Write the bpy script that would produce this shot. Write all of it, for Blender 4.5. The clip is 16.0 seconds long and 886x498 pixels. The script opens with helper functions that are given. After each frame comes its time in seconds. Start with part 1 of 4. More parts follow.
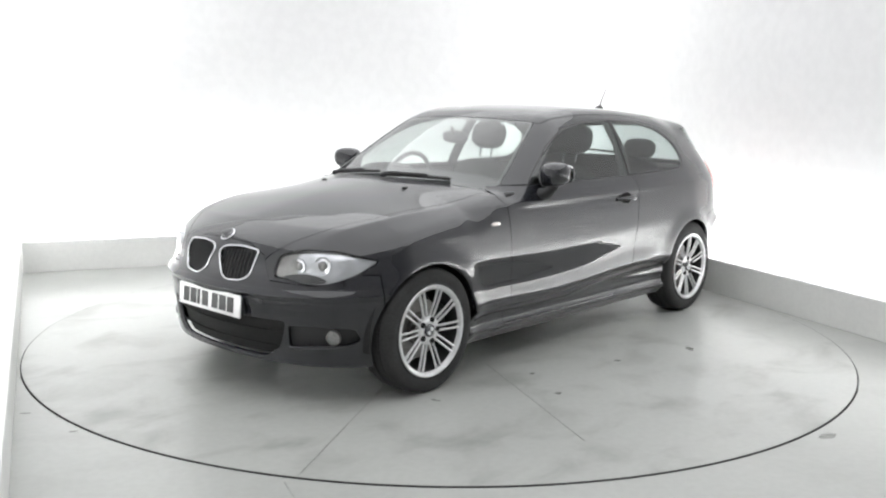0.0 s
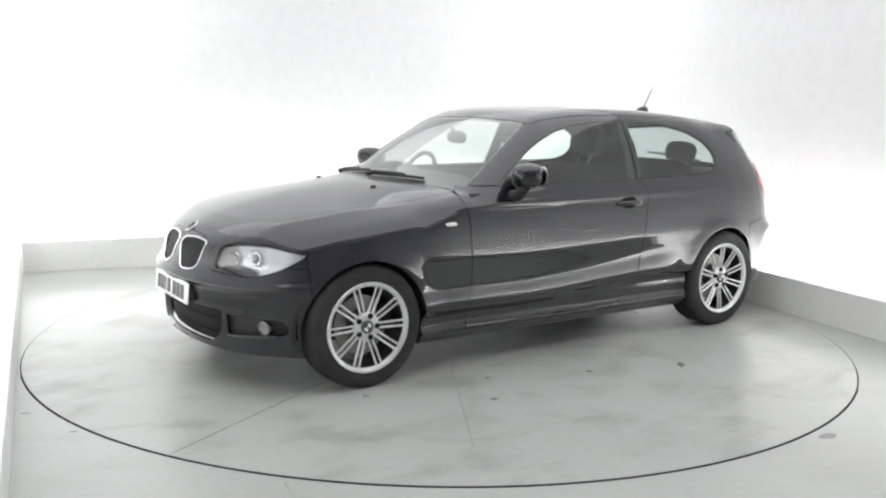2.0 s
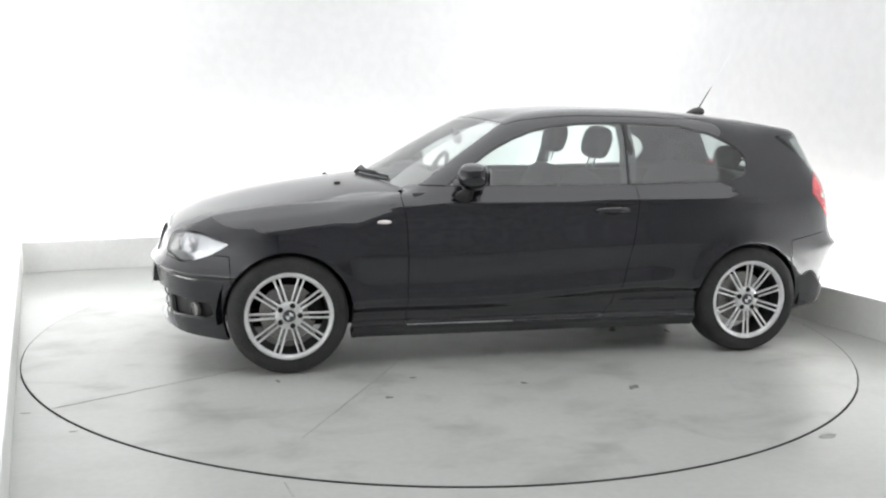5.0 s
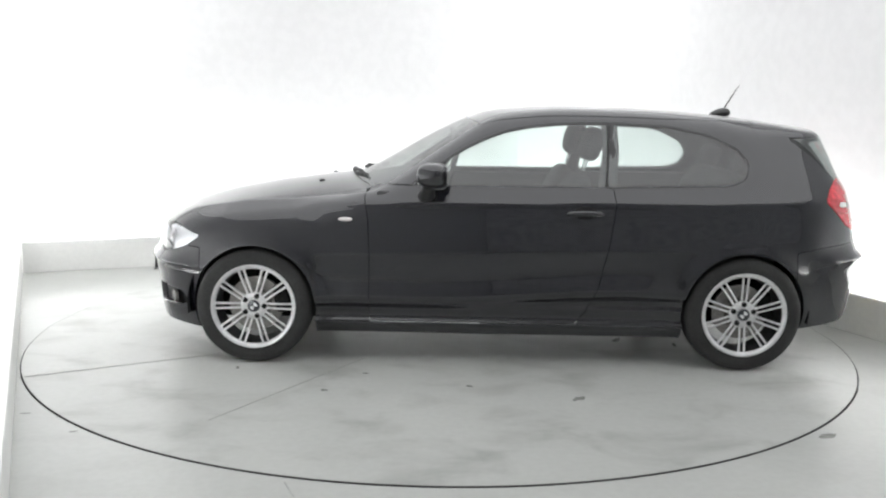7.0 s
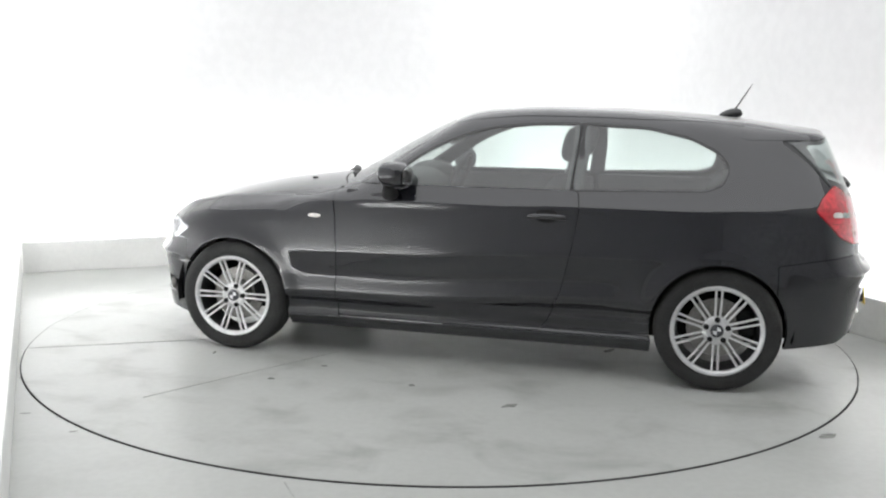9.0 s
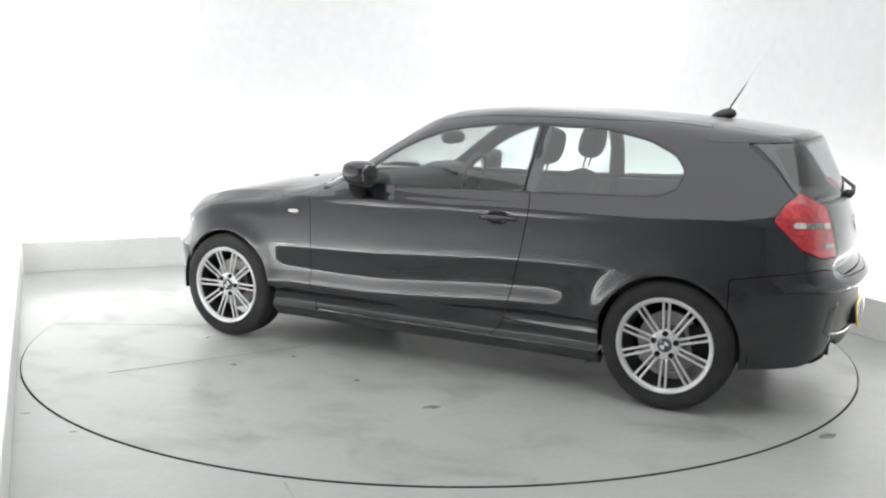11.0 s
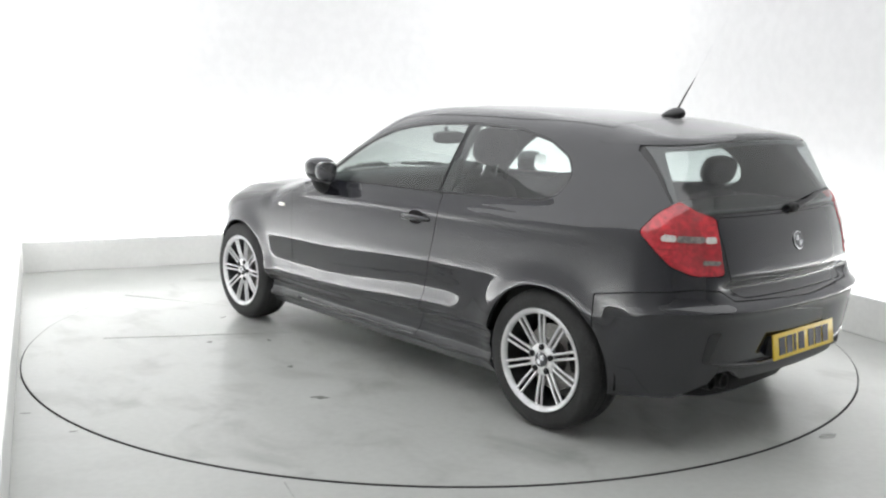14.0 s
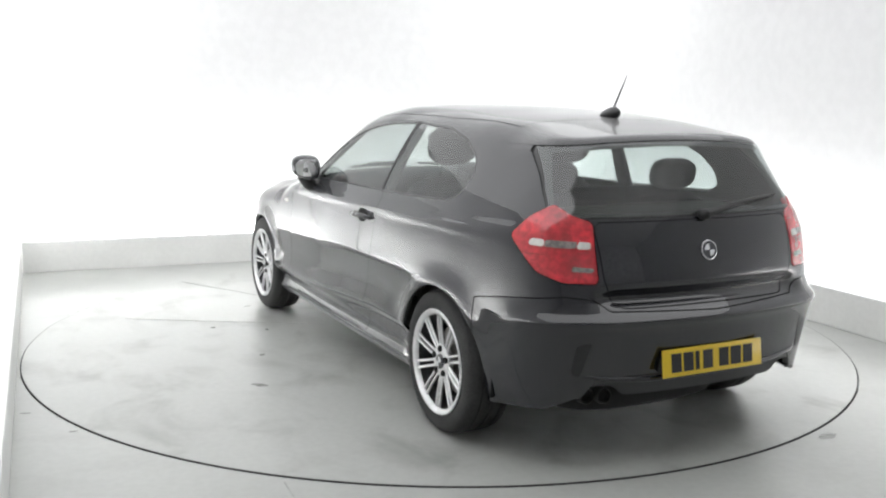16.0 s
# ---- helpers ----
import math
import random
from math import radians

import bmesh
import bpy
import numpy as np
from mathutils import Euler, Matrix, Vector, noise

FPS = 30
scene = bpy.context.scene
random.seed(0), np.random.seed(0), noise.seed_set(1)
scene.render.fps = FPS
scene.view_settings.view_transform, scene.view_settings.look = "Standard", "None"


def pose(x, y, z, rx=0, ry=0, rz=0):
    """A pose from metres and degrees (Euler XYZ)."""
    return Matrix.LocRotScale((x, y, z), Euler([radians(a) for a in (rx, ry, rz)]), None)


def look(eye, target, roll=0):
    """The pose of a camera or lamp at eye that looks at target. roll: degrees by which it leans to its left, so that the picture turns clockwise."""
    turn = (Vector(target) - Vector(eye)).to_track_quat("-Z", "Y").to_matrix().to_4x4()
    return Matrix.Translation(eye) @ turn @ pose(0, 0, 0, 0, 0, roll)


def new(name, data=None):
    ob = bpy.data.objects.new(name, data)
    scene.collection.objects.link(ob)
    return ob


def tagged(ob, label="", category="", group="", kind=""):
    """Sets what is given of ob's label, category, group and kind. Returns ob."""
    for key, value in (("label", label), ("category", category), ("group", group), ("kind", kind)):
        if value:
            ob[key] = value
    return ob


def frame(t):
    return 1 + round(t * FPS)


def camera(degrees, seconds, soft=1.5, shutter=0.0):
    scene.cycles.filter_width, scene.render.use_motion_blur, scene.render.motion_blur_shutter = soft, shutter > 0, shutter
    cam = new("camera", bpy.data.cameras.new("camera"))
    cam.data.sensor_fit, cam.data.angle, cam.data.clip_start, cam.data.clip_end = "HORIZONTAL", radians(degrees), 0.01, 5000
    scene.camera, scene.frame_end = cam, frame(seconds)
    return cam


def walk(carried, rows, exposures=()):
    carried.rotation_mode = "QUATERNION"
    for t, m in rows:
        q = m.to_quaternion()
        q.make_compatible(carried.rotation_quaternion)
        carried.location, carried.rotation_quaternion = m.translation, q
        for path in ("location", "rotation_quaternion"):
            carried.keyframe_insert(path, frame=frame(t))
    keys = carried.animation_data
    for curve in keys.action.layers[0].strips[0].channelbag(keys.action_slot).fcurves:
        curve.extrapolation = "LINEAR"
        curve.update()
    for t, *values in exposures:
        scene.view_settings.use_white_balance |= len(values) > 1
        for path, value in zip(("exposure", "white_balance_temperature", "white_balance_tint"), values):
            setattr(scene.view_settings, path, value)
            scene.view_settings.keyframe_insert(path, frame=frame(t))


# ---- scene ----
cam = camera(51.64, 16.0, soft=2.2)
walk(cam, [(0.0, look((0, -5.707, 1.431), (0.0083, 0.0, 0.5109), 0.989)),
           (16.0, look((0, -5.707, 1.431), (0.0083, 0.0, 0.5109), 0.989))], exposures=[(0.0, 0.0), (16.0, 0.0)])

TURN0, RATE, BEND = 227.895, -6.91, -0.0407
CAR_X, CAR_Y = -0.3164, 0.0253
DISC_R = 2.447
ROOM_TURN = 23.3


def heading(t):
    return TURN0 + RATE * t + BEND * t * (t - 16) / 10


# ---- world and light ----
world = bpy.data.worlds.new("world")
world.use_nodes = True
scene.world = world
world.node_tree.nodes["Background"].inputs[0].default_value = (0.9, 0.95, 1.0, 1)
world.node_tree.nodes["Background"].inputs[1].default_value = 0.02
FILL_GLOW, STRIP_WATTS = 1.72, 25


# ---- materials ----
def material(name, color=(0.5, 0.5, 0.5), rough=0.5, metal=0.0, coat=0.0, grain=0.0, scale=40.0, bump=0.0, stain=0.0, stain_scale=1.5,
             rough_var=0.0, spec=0.5):
    m = bpy.data.materials.new(name)
    m.use_nodes = True
    nt = m.node_tree
    b = nt.nodes["Principled BSDF"]
    b.inputs["Base Color"].default_value = (*color, 1)
    b.inputs["Roughness"].default_value = rough
    b.inputs["Metallic"].default_value = metal
    b.inputs["Coat Weight"].default_value = coat
    b.inputs["Coat Roughness"].default_value = 0.02
    b.inputs["Coat IOR"].default_value = 1.6
    b.inputs["Specular IOR Level"].default_value = spec
    if not (grain or bump or stain or rough_var):
        return m
    co = nt.nodes.new("ShaderNodeTexCoord")
    fine = nt.nodes.new("ShaderNodeTexNoise")
    fine.inputs["Scale"].default_value, fine.inputs["Detail"].default_value = scale, 6
    nt.links.new(co.outputs["Object"], fine.inputs["Vector"])
    big = nt.nodes.new("ShaderNodeTexNoise")
    big.inputs["Scale"].default_value, big.inputs["Detail"].default_value = stain_scale, 4
    nt.links.new(co.outputs["Object"], big.inputs["Vector"])
    last = None
    for tex, amount in ((fine, grain), (big, stain)):
        if amount:
            ramp = nt.nodes.new("ShaderNodeMapRange")
            ramp.interpolation_type = "SMOOTHSTEP"
            ramp.inputs["From Min"].default_value, ramp.inputs["From Max"].default_value = 0.3, 0.7
            ramp.inputs["To Min"].default_value, ramp.inputs["To Max"].default_value = 1 - amount, 1 + amount * 0.4
            nt.links.new(tex.outputs["Fac"], ramp.inputs["Value"])
            mul = nt.nodes.new("ShaderNodeVectorMath")
            mul.operation = "SCALE"
            if last:
                nt.links.new(last, mul.inputs[0])
            else:
                mul.inputs[0].default_value = color
            nt.links.new(ramp.outputs[0], mul.inputs["Scale"])
            last = mul.outputs[0]
    if last:
        nt.links.new(last, b.inputs["Base Color"])
    if rough_var:
        rr = nt.nodes.new("ShaderNodeMapRange")
        rr.inputs["To Min"].default_value, rr.inputs["To Max"].default_value = max(0.02, rough - rough_var), rough + rough_var
        nt.links.new(big.outputs["Fac"], rr.inputs["Value"])
        nt.links.new(rr.outputs[0], b.inputs["Roughness"])
    if bump:
        bp = nt.nodes.new("ShaderNodeBump")
        bp.inputs["Strength"].default_value, bp.inputs["Distance"].default_value = bump, 0.002
        nt.links.new(fine.outputs["Fac"], bp.inputs["Height"])
        nt.links.new(bp.outputs[0], b.inputs["Normal"])
    return m


def glass_material(name, tint, rough=0.0, ior=1.5, power=4.5):
    m = bpy.data.materials.new(name)
    m.use_nodes = True
    nt = m.node_tree
    nt.nodes.remove(nt.nodes["Principled BSDF"])
    out = nt.nodes["Material Output"]
    tr, gl = nt.nodes.new("ShaderNodeBsdfTransparent"), nt.nodes.new("ShaderNodeBsdfGlossy")
    tr.inputs[0].default_value = (*tint, 1)
    gl.inputs["Roughness"].default_value = rough
    lw, mix = nt.nodes.new("ShaderNodeLayerWeight"), nt.nodes.new("ShaderNodeMixShader")
    lw.inputs["Blend"].default_value = 0.5
    pw, fr = nt.nodes.new("ShaderNodeMath"), nt.nodes.new("ShaderNodeMath")
    pw.operation, pw.inputs[1].default_value = "POWER", power
    f0 = 1.7 * ((ior - 1) / (ior + 1)) ** 2
    fr.operation, fr.inputs[1].default_value, fr.inputs[2].default_value = "MULTIPLY_ADD", 1 - f0, f0
    nt.links.new(lw.outputs["Facing"], pw.inputs[0])
    nt.links.new(pw.outputs[0], fr.inputs[0])
    nt.links.new(fr.outputs[0], mix.inputs[0])
    nt.links.new(tr.outputs[0], mix.inputs[1])
    nt.links.new(gl.outputs[0], mix.inputs[2])
    nt.links.new(mix.outputs[0], out.inputs[0])
    return m


def glow_material(name, color, strength):
    m = bpy.data.materials.new(name)
    m.use_nodes = True
    nt = m.node_tree
    nt.nodes.remove(nt.nodes["Principled BSDF"])
    e = nt.nodes.new("ShaderNodeEmission")
    e.inputs[0].default_value, e.inputs[1].default_value = (*color, 1), strength
    nt.links.new(e.outputs[0], nt.nodes["Material Output"].inputs[0])
    return m


PAINT = material("black_metallic_paint", (0.0085, 0.0090, 0.0135), 0.5, 0.0, 1.0, spec=0.05, grain=0.25, scale=900, rough_var=0.04, stain_scale=3)
# sheen puts in a pale grazing haze for bright wall reflections; coat IOR strengthens them
PAINT_SHADER = PAINT.node_tree.nodes["Principled BSDF"]
PAINT_SHADER.inputs["Coat IOR"].default_value = 1.7
PAINT_SHADER.inputs["Sheen Weight"].default_value = 0.75
PAINT_SHADER.inputs["Sheen Roughness"].default_value = 0.25
PLASTIC = material("black_plastic", (0.018, 0.018, 0.019), 0.5, grain=0.2, scale=400, bump=0.15)
SATIN = material("satin_black_trim", (0.012, 0.012, 0.013), 0.3, coat=0.3)
RUBBER = material("tyre_rubber", (0.027, 0.027, 0.027), 0.75, grain=0.3, scale=120, bump=0.3, stain=0.3, stain_scale=9)
DARK = material("underbody", (0.008, 0.008, 0.008), 0.9, grain=0.3)
ALLOY = material("silver_alloy", (0.73, 0.73, 0.74), 0.30, 0.5, 0.5, grain=0.06, scale=60, stain=0.12, stain_scale=14)
ALLOY_BARREL = material("dull_alloy", (0.07, 0.07, 0.072), 0.5, 0.7, grain=0.2, scale=30)
DISC_METAL = material("brake_disc_steel", (0.3, 0.29, 0.28), 0.4, 0.9, grain=0.2, scale=80)
SOOT = material("sooty_exhaust_steel", (0.05, 0.05, 0.05), 0.5, 0.8, grain=0.3, scale=50)
VALANCE_GREY = material("grey_textured_plastic", (0.035, 0.035, 0.037), 0.45, grain=0.2, scale=300, bump=0.2)
CHROME = material("chrome", (0.82, 0.82, 0.84), 0.1, 1.0)
AMBERLESS = material("lamp_bowl_satin", (0.80, 0.80, 0.82), 0.20, 0.7, grain=0.15, scale=22, bump=0.25)
GLASS = glass_material("tinted_window_glass", (0.78, 0.84, 0.82), ior=1.68)
SCREEN_GLASS = glass_material("windscreen_glass", (0.80, 0.85, 0.83), ior=1.5, power=2.6)
REAR_GLASS = glass_material("rear_window_glass", (0.66, 0.71, 0.70), ior=1.75)
LENS = glass_material("clear_lens", (0.93, 0.94, 0.95), 0.02)
RED_LENS = material("red_lamp_lens", (0.62, 0.02, 0.035), 0.12, 0.0, 1.0, grain=0.3, scale=45, stain=0.4, stain_scale=11)
DARK_RED = material("dark_red_lens", (0.28, 0.010, 0.016), 0.15, 0.0, 1.0, grain=0.2, scale=45)
SMOKED = material("smoked_lamp_bar", (0.30, 0.25, 0.24), 0.15, 0.2, 1.0, grain=0.5, scale=55)
CLEAR_BAR = material("clear_lamp_bar", (0.82, 0.77, 0.74), 0.15, 0.1, 1.0, grain=0.15, scale=60)
FABRIC = material("dark_seat_fabric", (0.042, 0.042, 0.045), 0.85, grain=0.35, scale=250, bump=0.3, stain=0.2, stain_scale=6)
CABIN = material("dark_cabin_plastic", (0.05, 0.05, 0.052), 0.6, grain=0.2, scale=300, bump=0.2, stain=0.15)
PLATE_WHITE = material("white_number_plate", (0.78, 0.78, 0.78), 0.35, coat=0.3, grain=0.04, scale=60)
PLATE_YELLOW = material("yellow_number_plate", (0.80, 0.56, 0.03), 0.35, coat=0.3, grain=0.05, scale=60)
INK = material("plate_ink", (0.015, 0.015, 0.016), 0.45)
EMBLEM = material("emblem_enamel", (0.05, 0.052, 0.06), 0.2, coat=1.0)
EMBLEM_WHITE = material("emblem_white", (0.75, 0.76, 0.78), 0.25, coat=1.0)
MIRROR = material("mirror_glass", (0.9, 0.9, 0.9), 0.01, 1.0)
WALL = material("white_studio_wall", (0.72, 0.72, 0.722), 0.75, grain=0.03, scale=12, stain=0.035, stain_scale=0.5)
PLINTH = material("off_white_painted_plinth", (0.84, 0.84, 0.82), 0.55, grain=0.025, scale=35, stain=0.07, stain_scale=1.3, bump=0.05)
END_WALL = material("unseen_end_wall", (0.70, 0.70, 0.71), 0.9, grain=0.2, scale=8)
PIT = material("turntable_gap", (0.02, 0.02, 0.02), 0.9)
CEILING = material("white_ceiling", (0.8, 0.8, 0.8), 0.8, grain=0.03)
# glow of the fill sheet added under the ceiling, no known lamp
FILL_SHEET = glow_material("fill_sheet_glow", (0.99, 1.0, 1.01), FILL_GLOW)


def floor_material(name, smudge):
    """Worn grey floor paint: broad tone, scuffs stretched by tyres, fine grain."""
    m = material(name, (0.465, 0.475, 0.455), 0.30, grain=0.04, scale=28, stain=0.06, stain_scale=0.9, rough_var=0.05, bump=0.04)
    nt = m.node_tree
    b = nt.nodes["Principled BSDF"]
    src = b.inputs["Base Color"].links[0].from_socket
    co = nt.nodes.new("ShaderNodeTexCoord")
    mp = nt.nodes.new("ShaderNodeMapping")
    mp.inputs["Scale"].default_value = (1.5, 2.0, 1.0)
    nz = nt.nodes.new("ShaderNodeTexNoise")
    nz.inputs["Scale"].default_value, nz.inputs["Detail"].default_value, nz.inputs["Roughness"].default_value = 1.6, 4, 0.5
    nz.inputs["Distortion"].default_value = 0.5
    rp = nt.nodes.new("ShaderNodeMapRange")
    rp.interpolation_type = "SMOOTHSTEP"
    rp.inputs["From Min"].default_value, rp.inputs["From Max"].default_value = 0.45, 0.78
    rp.inputs["To Min"].default_value, rp.inputs["To Max"].default_value = 0.0, smudge
    mx = nt.nodes.new("ShaderNodeMix")
    mx.data_type = "RGBA"
    mx.inputs[7].default_value = (0.12, 0.124, 0.112, 1)
    nt.links.new(co.outputs["Object"], mp.inputs[0])
    nt.links.new(mp.outputs[0], nz.inputs["Vector"])
    nt.links.new(nz.outputs["Fac"], rp.inputs["Value"])
    nt.links.new(rp.outputs[0], mx.inputs[0])
    nt.links.new(src, mx.inputs[6])
    nt.links.new(mx.outputs[2], b.inputs["Base Color"])
    return m


FLOOR = floor_material("grey_painted_floor", 0.12)
TABLE = floor_material("grey_painted_turntable", 0.48)
SCUFF = material("tyre_scuff", (0.31, 0.315, 0.295), 0.24, grain=0.25, scale=30)
JOINT = material("floor_joint", (0.375, 0.385, 0.365), 0.30, grain=0.3, scale=60)


# ---- mesh helpers ----
def link_mesh(name, bm, mat, parent=None, label="", smooth=35):
    me = bpy.data.meshes.new(name)
    if smooth:
        for f in bm.faces:
            f.smooth = True
        lim = radians(smooth)
        for e in bm.edges:
            e.smooth = len(e.link_faces) == 2 and e.calc_face_angle(0) < lim
    bm.to_mesh(me)
    bm.free()
    me.materials.append(mat)
    ob = new(name, me)
    ob.parent = parent
    if label:
        tagged(ob, label)
    return ob


def part(name, bm, mat, parent, label="", smooth=35):
    return link_mesh(name, bm, mat, parent, label, smooth)


def rbox(sx, sy, sz, m=Matrix(), bevel=0.01, seg=2, bm=None):
    """A box with rounded edges, centred, at the pose m."""
    bm2 = bmesh.new()
    bmesh.ops.create_cube(bm2, size=1, matrix=Matrix.Diagonal((sx, sy, sz, 1)))
    if bevel:
        bmesh.ops.bevel(bm2, geom=bm2.edges[:], offset=min(bevel, 0.49 * min(sx, sy, sz)), segments=seg, profile=0.5, affect="EDGES")
    bmesh.ops.transform(bm2, matrix=m, verts=bm2.verts[:])
    return merge(bm, bm2)


def merge(bm, bm2):
    if bm is None:
        return bm2
    me = bpy.data.meshes.new("tmp")
    bm2.to_mesh(me)
    bm2.free()
    bm.from_mesh(me)
    bpy.data.meshes.remove(me)
    return bm


def lathe(profile, n=64, m=Matrix(), close=False, bm=None):
    """Turns a profile of (radius, height) round the z axis."""
    b2 = bmesh.new()
    rings = []
    for r, h in profile:
        rings.append([b2.verts.new((r * math.cos(2 * math.pi * i / n), r * math.sin(2 * math.pi * i / n), h)) for i in range(n)])
    pairs = list(zip(rings, rings[1:])) + ([(rings[-1], rings[0])] if close else [])
    for a, c in pairs:
        for i in range(n):
            b2.faces.new((a[i], a[(i + 1) % n], c[(i + 1) % n], c[i]))
    if not close:
        for ring, flip in ((rings[0], True), (rings[-1], False)):
            if profile[0 if flip else -1][0] > 1e-4:
                b2.faces.new(ring[::-1] if flip else ring)
    bmesh.ops.remove_doubles(b2, verts=b2.verts[:], dist=1e-5)
    bmesh.ops.recalc_face_normals(b2, faces=b2.faces[:])
    bmesh.ops.transform(b2, matrix=m, verts=b2.verts[:])
    return merge(bm, b2)


def tube(points, radius, n=10, bm=None, flat=1.0):
    """A round bar along points; radius may be a list."""
    b2 = bmesh.new()
    pts = [Vector(p) for p in points]
    rad = radius if isinstance(radius, (list, tuple)) else [radius] * len(pts)
    rings = []
    for i, p in enumerate(pts):
        d = (pts[min(i + 1, len(pts) - 1)] - pts[max(i - 1, 0)]).normalized()
        u = d.cross(Vector((0, 0, 1)))
        u = u.normalized() if u.length > 1e-3 else Vector((1, 0, 0))
        v = u.cross(d)
        rings.append([b2.verts.new(p + rad[i] * (math.cos(2 * math.pi * k / n) * u + flat * math.sin(2 * math.pi * k / n) * v)) for k in range(n)])
    for a, c in zip(rings, rings[1:]):
        for k in range(n):
            b2.faces.new((a[k], a[(k + 1) % n], c[(k + 1) % n], c[k]))
    b2.faces.new(rings[0][::-1]), b2.faces.new(rings[-1])
    bmesh.ops.recalc_face_normals(b2, faces=b2.faces[:])
    return merge(bm, b2)


def blob(sx, sy, sz, m=Matrix(), power=2.6, n=24, bm=None, bend=None):
    """A rounded solid (superellipsoid) of half sizes sx, sy, sz."""
    b2 = bmesh.new()
    bmesh.ops.create_uvsphere(b2, u_segments=n, v_segments=n // 2, radius=1)
    for v in b2.verts:
        k = (abs(v.co.x) ** power + abs(v.co.y) ** power + abs(v.co.z) ** power) ** (-1 / power)
        v.co = Vector((v.co.x * k * sx, v.co.y * k * sy, v.co.z * k * sz))
        if bend:
            v.co = bend(v.co)
    bmesh.ops.transform(b2, matrix=m, verts=b2.verts[:])
    return merge(bm, b2)


def prism(outline, depth, m=Matrix(), bevel=0.0, bm=None):
    """A flat outline in x, y with thickness along z."""
    b2 = bmesh.new()
    f = b2.faces.new([b2.verts.new((x, y, 0)) for x, y in outline])
    got = bmesh.ops.extrude_face_region(b2, geom=[f])
    bmesh.ops.translate(b2, vec=(0, 0, depth), verts=[g for g in got["geom"] if isinstance(g, bmesh.types.BMVert)])
    bmesh.ops.recalc_face_normals(b2, faces=b2.faces[:])
    if bevel:
        bmesh.ops.bevel(b2, geom=b2.edges[:], offset=bevel, segments=2, profile=0.5, affect="EDGES")
    bmesh.ops.transform(b2, matrix=m, verts=b2.verts[:])
    return merge(bm, b2)


# ---- the room: a rectangle turned against the camera, low plinth with light troughs behind it ----
STEP = 0.005                                         # the deck stands this much over the floor
ROOM = pose(-3.397, 1.597, -STEP, 0, 0, ROOM_TURN)      # its corner; x along the back wall, -y towards the open end
ROOM_W, ROOM_L, ROOM_H = 4.96, 10.5, 3.3
TROUGH = 0.34


def floor_sheet():
    bm = bmesh.new()
    n = 160
    inner = [bm.verts.new(((DISC_R + 0.003) * math.cos(2 * math.pi * i / n), (DISC_R + 0.003) * math.sin(2 * math.pi * i / n), -STEP)) for i in range(n)]
    low = [bm.verts.new((v.co.x, v.co.y, -0.08)) for v in inner]
    outer = [bm.verts.new((14 * math.cos(2 * math.pi * i / n), 14 * math.sin(2 * math.pi * i / n), -STEP)) for i in range(n)]
    for i in range(n):
        j = (i + 1) % n
        bm.faces.new((inner[i], outer[i], outer[j], inner[j]))
        bm.faces.new((low[i], inner[i], inner[j], low[j]))
    bmesh.ops.recalc_face_normals(bm, faces=bm.faces[:])
    ob = link_mesh("floor", bm, FLOOR)
    tagged(ob, "worn grey painted concrete studio floor with scuffs", "floor", kind="structure")
    joint = link_mesh("floor_joint", rbox(0.9, 0.006, 0.002, pose(-0.40, -2.83, 0.0012 - STEP, 0, 0, -66.0), 0), JOINT)
    tagged(joint, "thin dark joint in the studio floor", "floor joint", kind="structure")
    for x, y, a, rx, ry in ((-1.883, -1.710, 8, 0.028, 0.007), (1.726, -1.829, 30, 0.06, 0.022), (-1.578, -1.928, 20, 0.02, 0.006)):
        ring = [(rx * math.cos(2 * math.pi * i / 11) * (1 + 0.25 * math.sin(3.7 * i)), ry * math.sin(2 * math.pi * i / 11) * (1 + 0.3 * math.cos(2.3 * i))) for i in range(11)]
        mark = link_mesh("floor_stain", prism(ring, 0.0006, pose(x, y, 0.0004 - STEP, 0, 0, a)), SCUFF)
        tagged(mark, "faint dirt stain on the grey floor paint", "floor stain", kind="structure")
    bm = lathe([(0.0, -0.085), (DISC_R + 0.05, -0.085)], 96)
    pit = link_mesh("turntable_pit", bm, PIT)
    tagged(pit, "dark narrow gap round the turntable", "floor gap", kind="structure")


def slab(name, size, at, mat, label, category, turn=0.0):
    bm = rbox(*size, ROOM @ pose(0, 0, 0, 0, 0, turn) @ Matrix.Translation(at), 0.004, 1)
    return tagged(link_mesh(name, bm, mat), label, category, kind="structure")


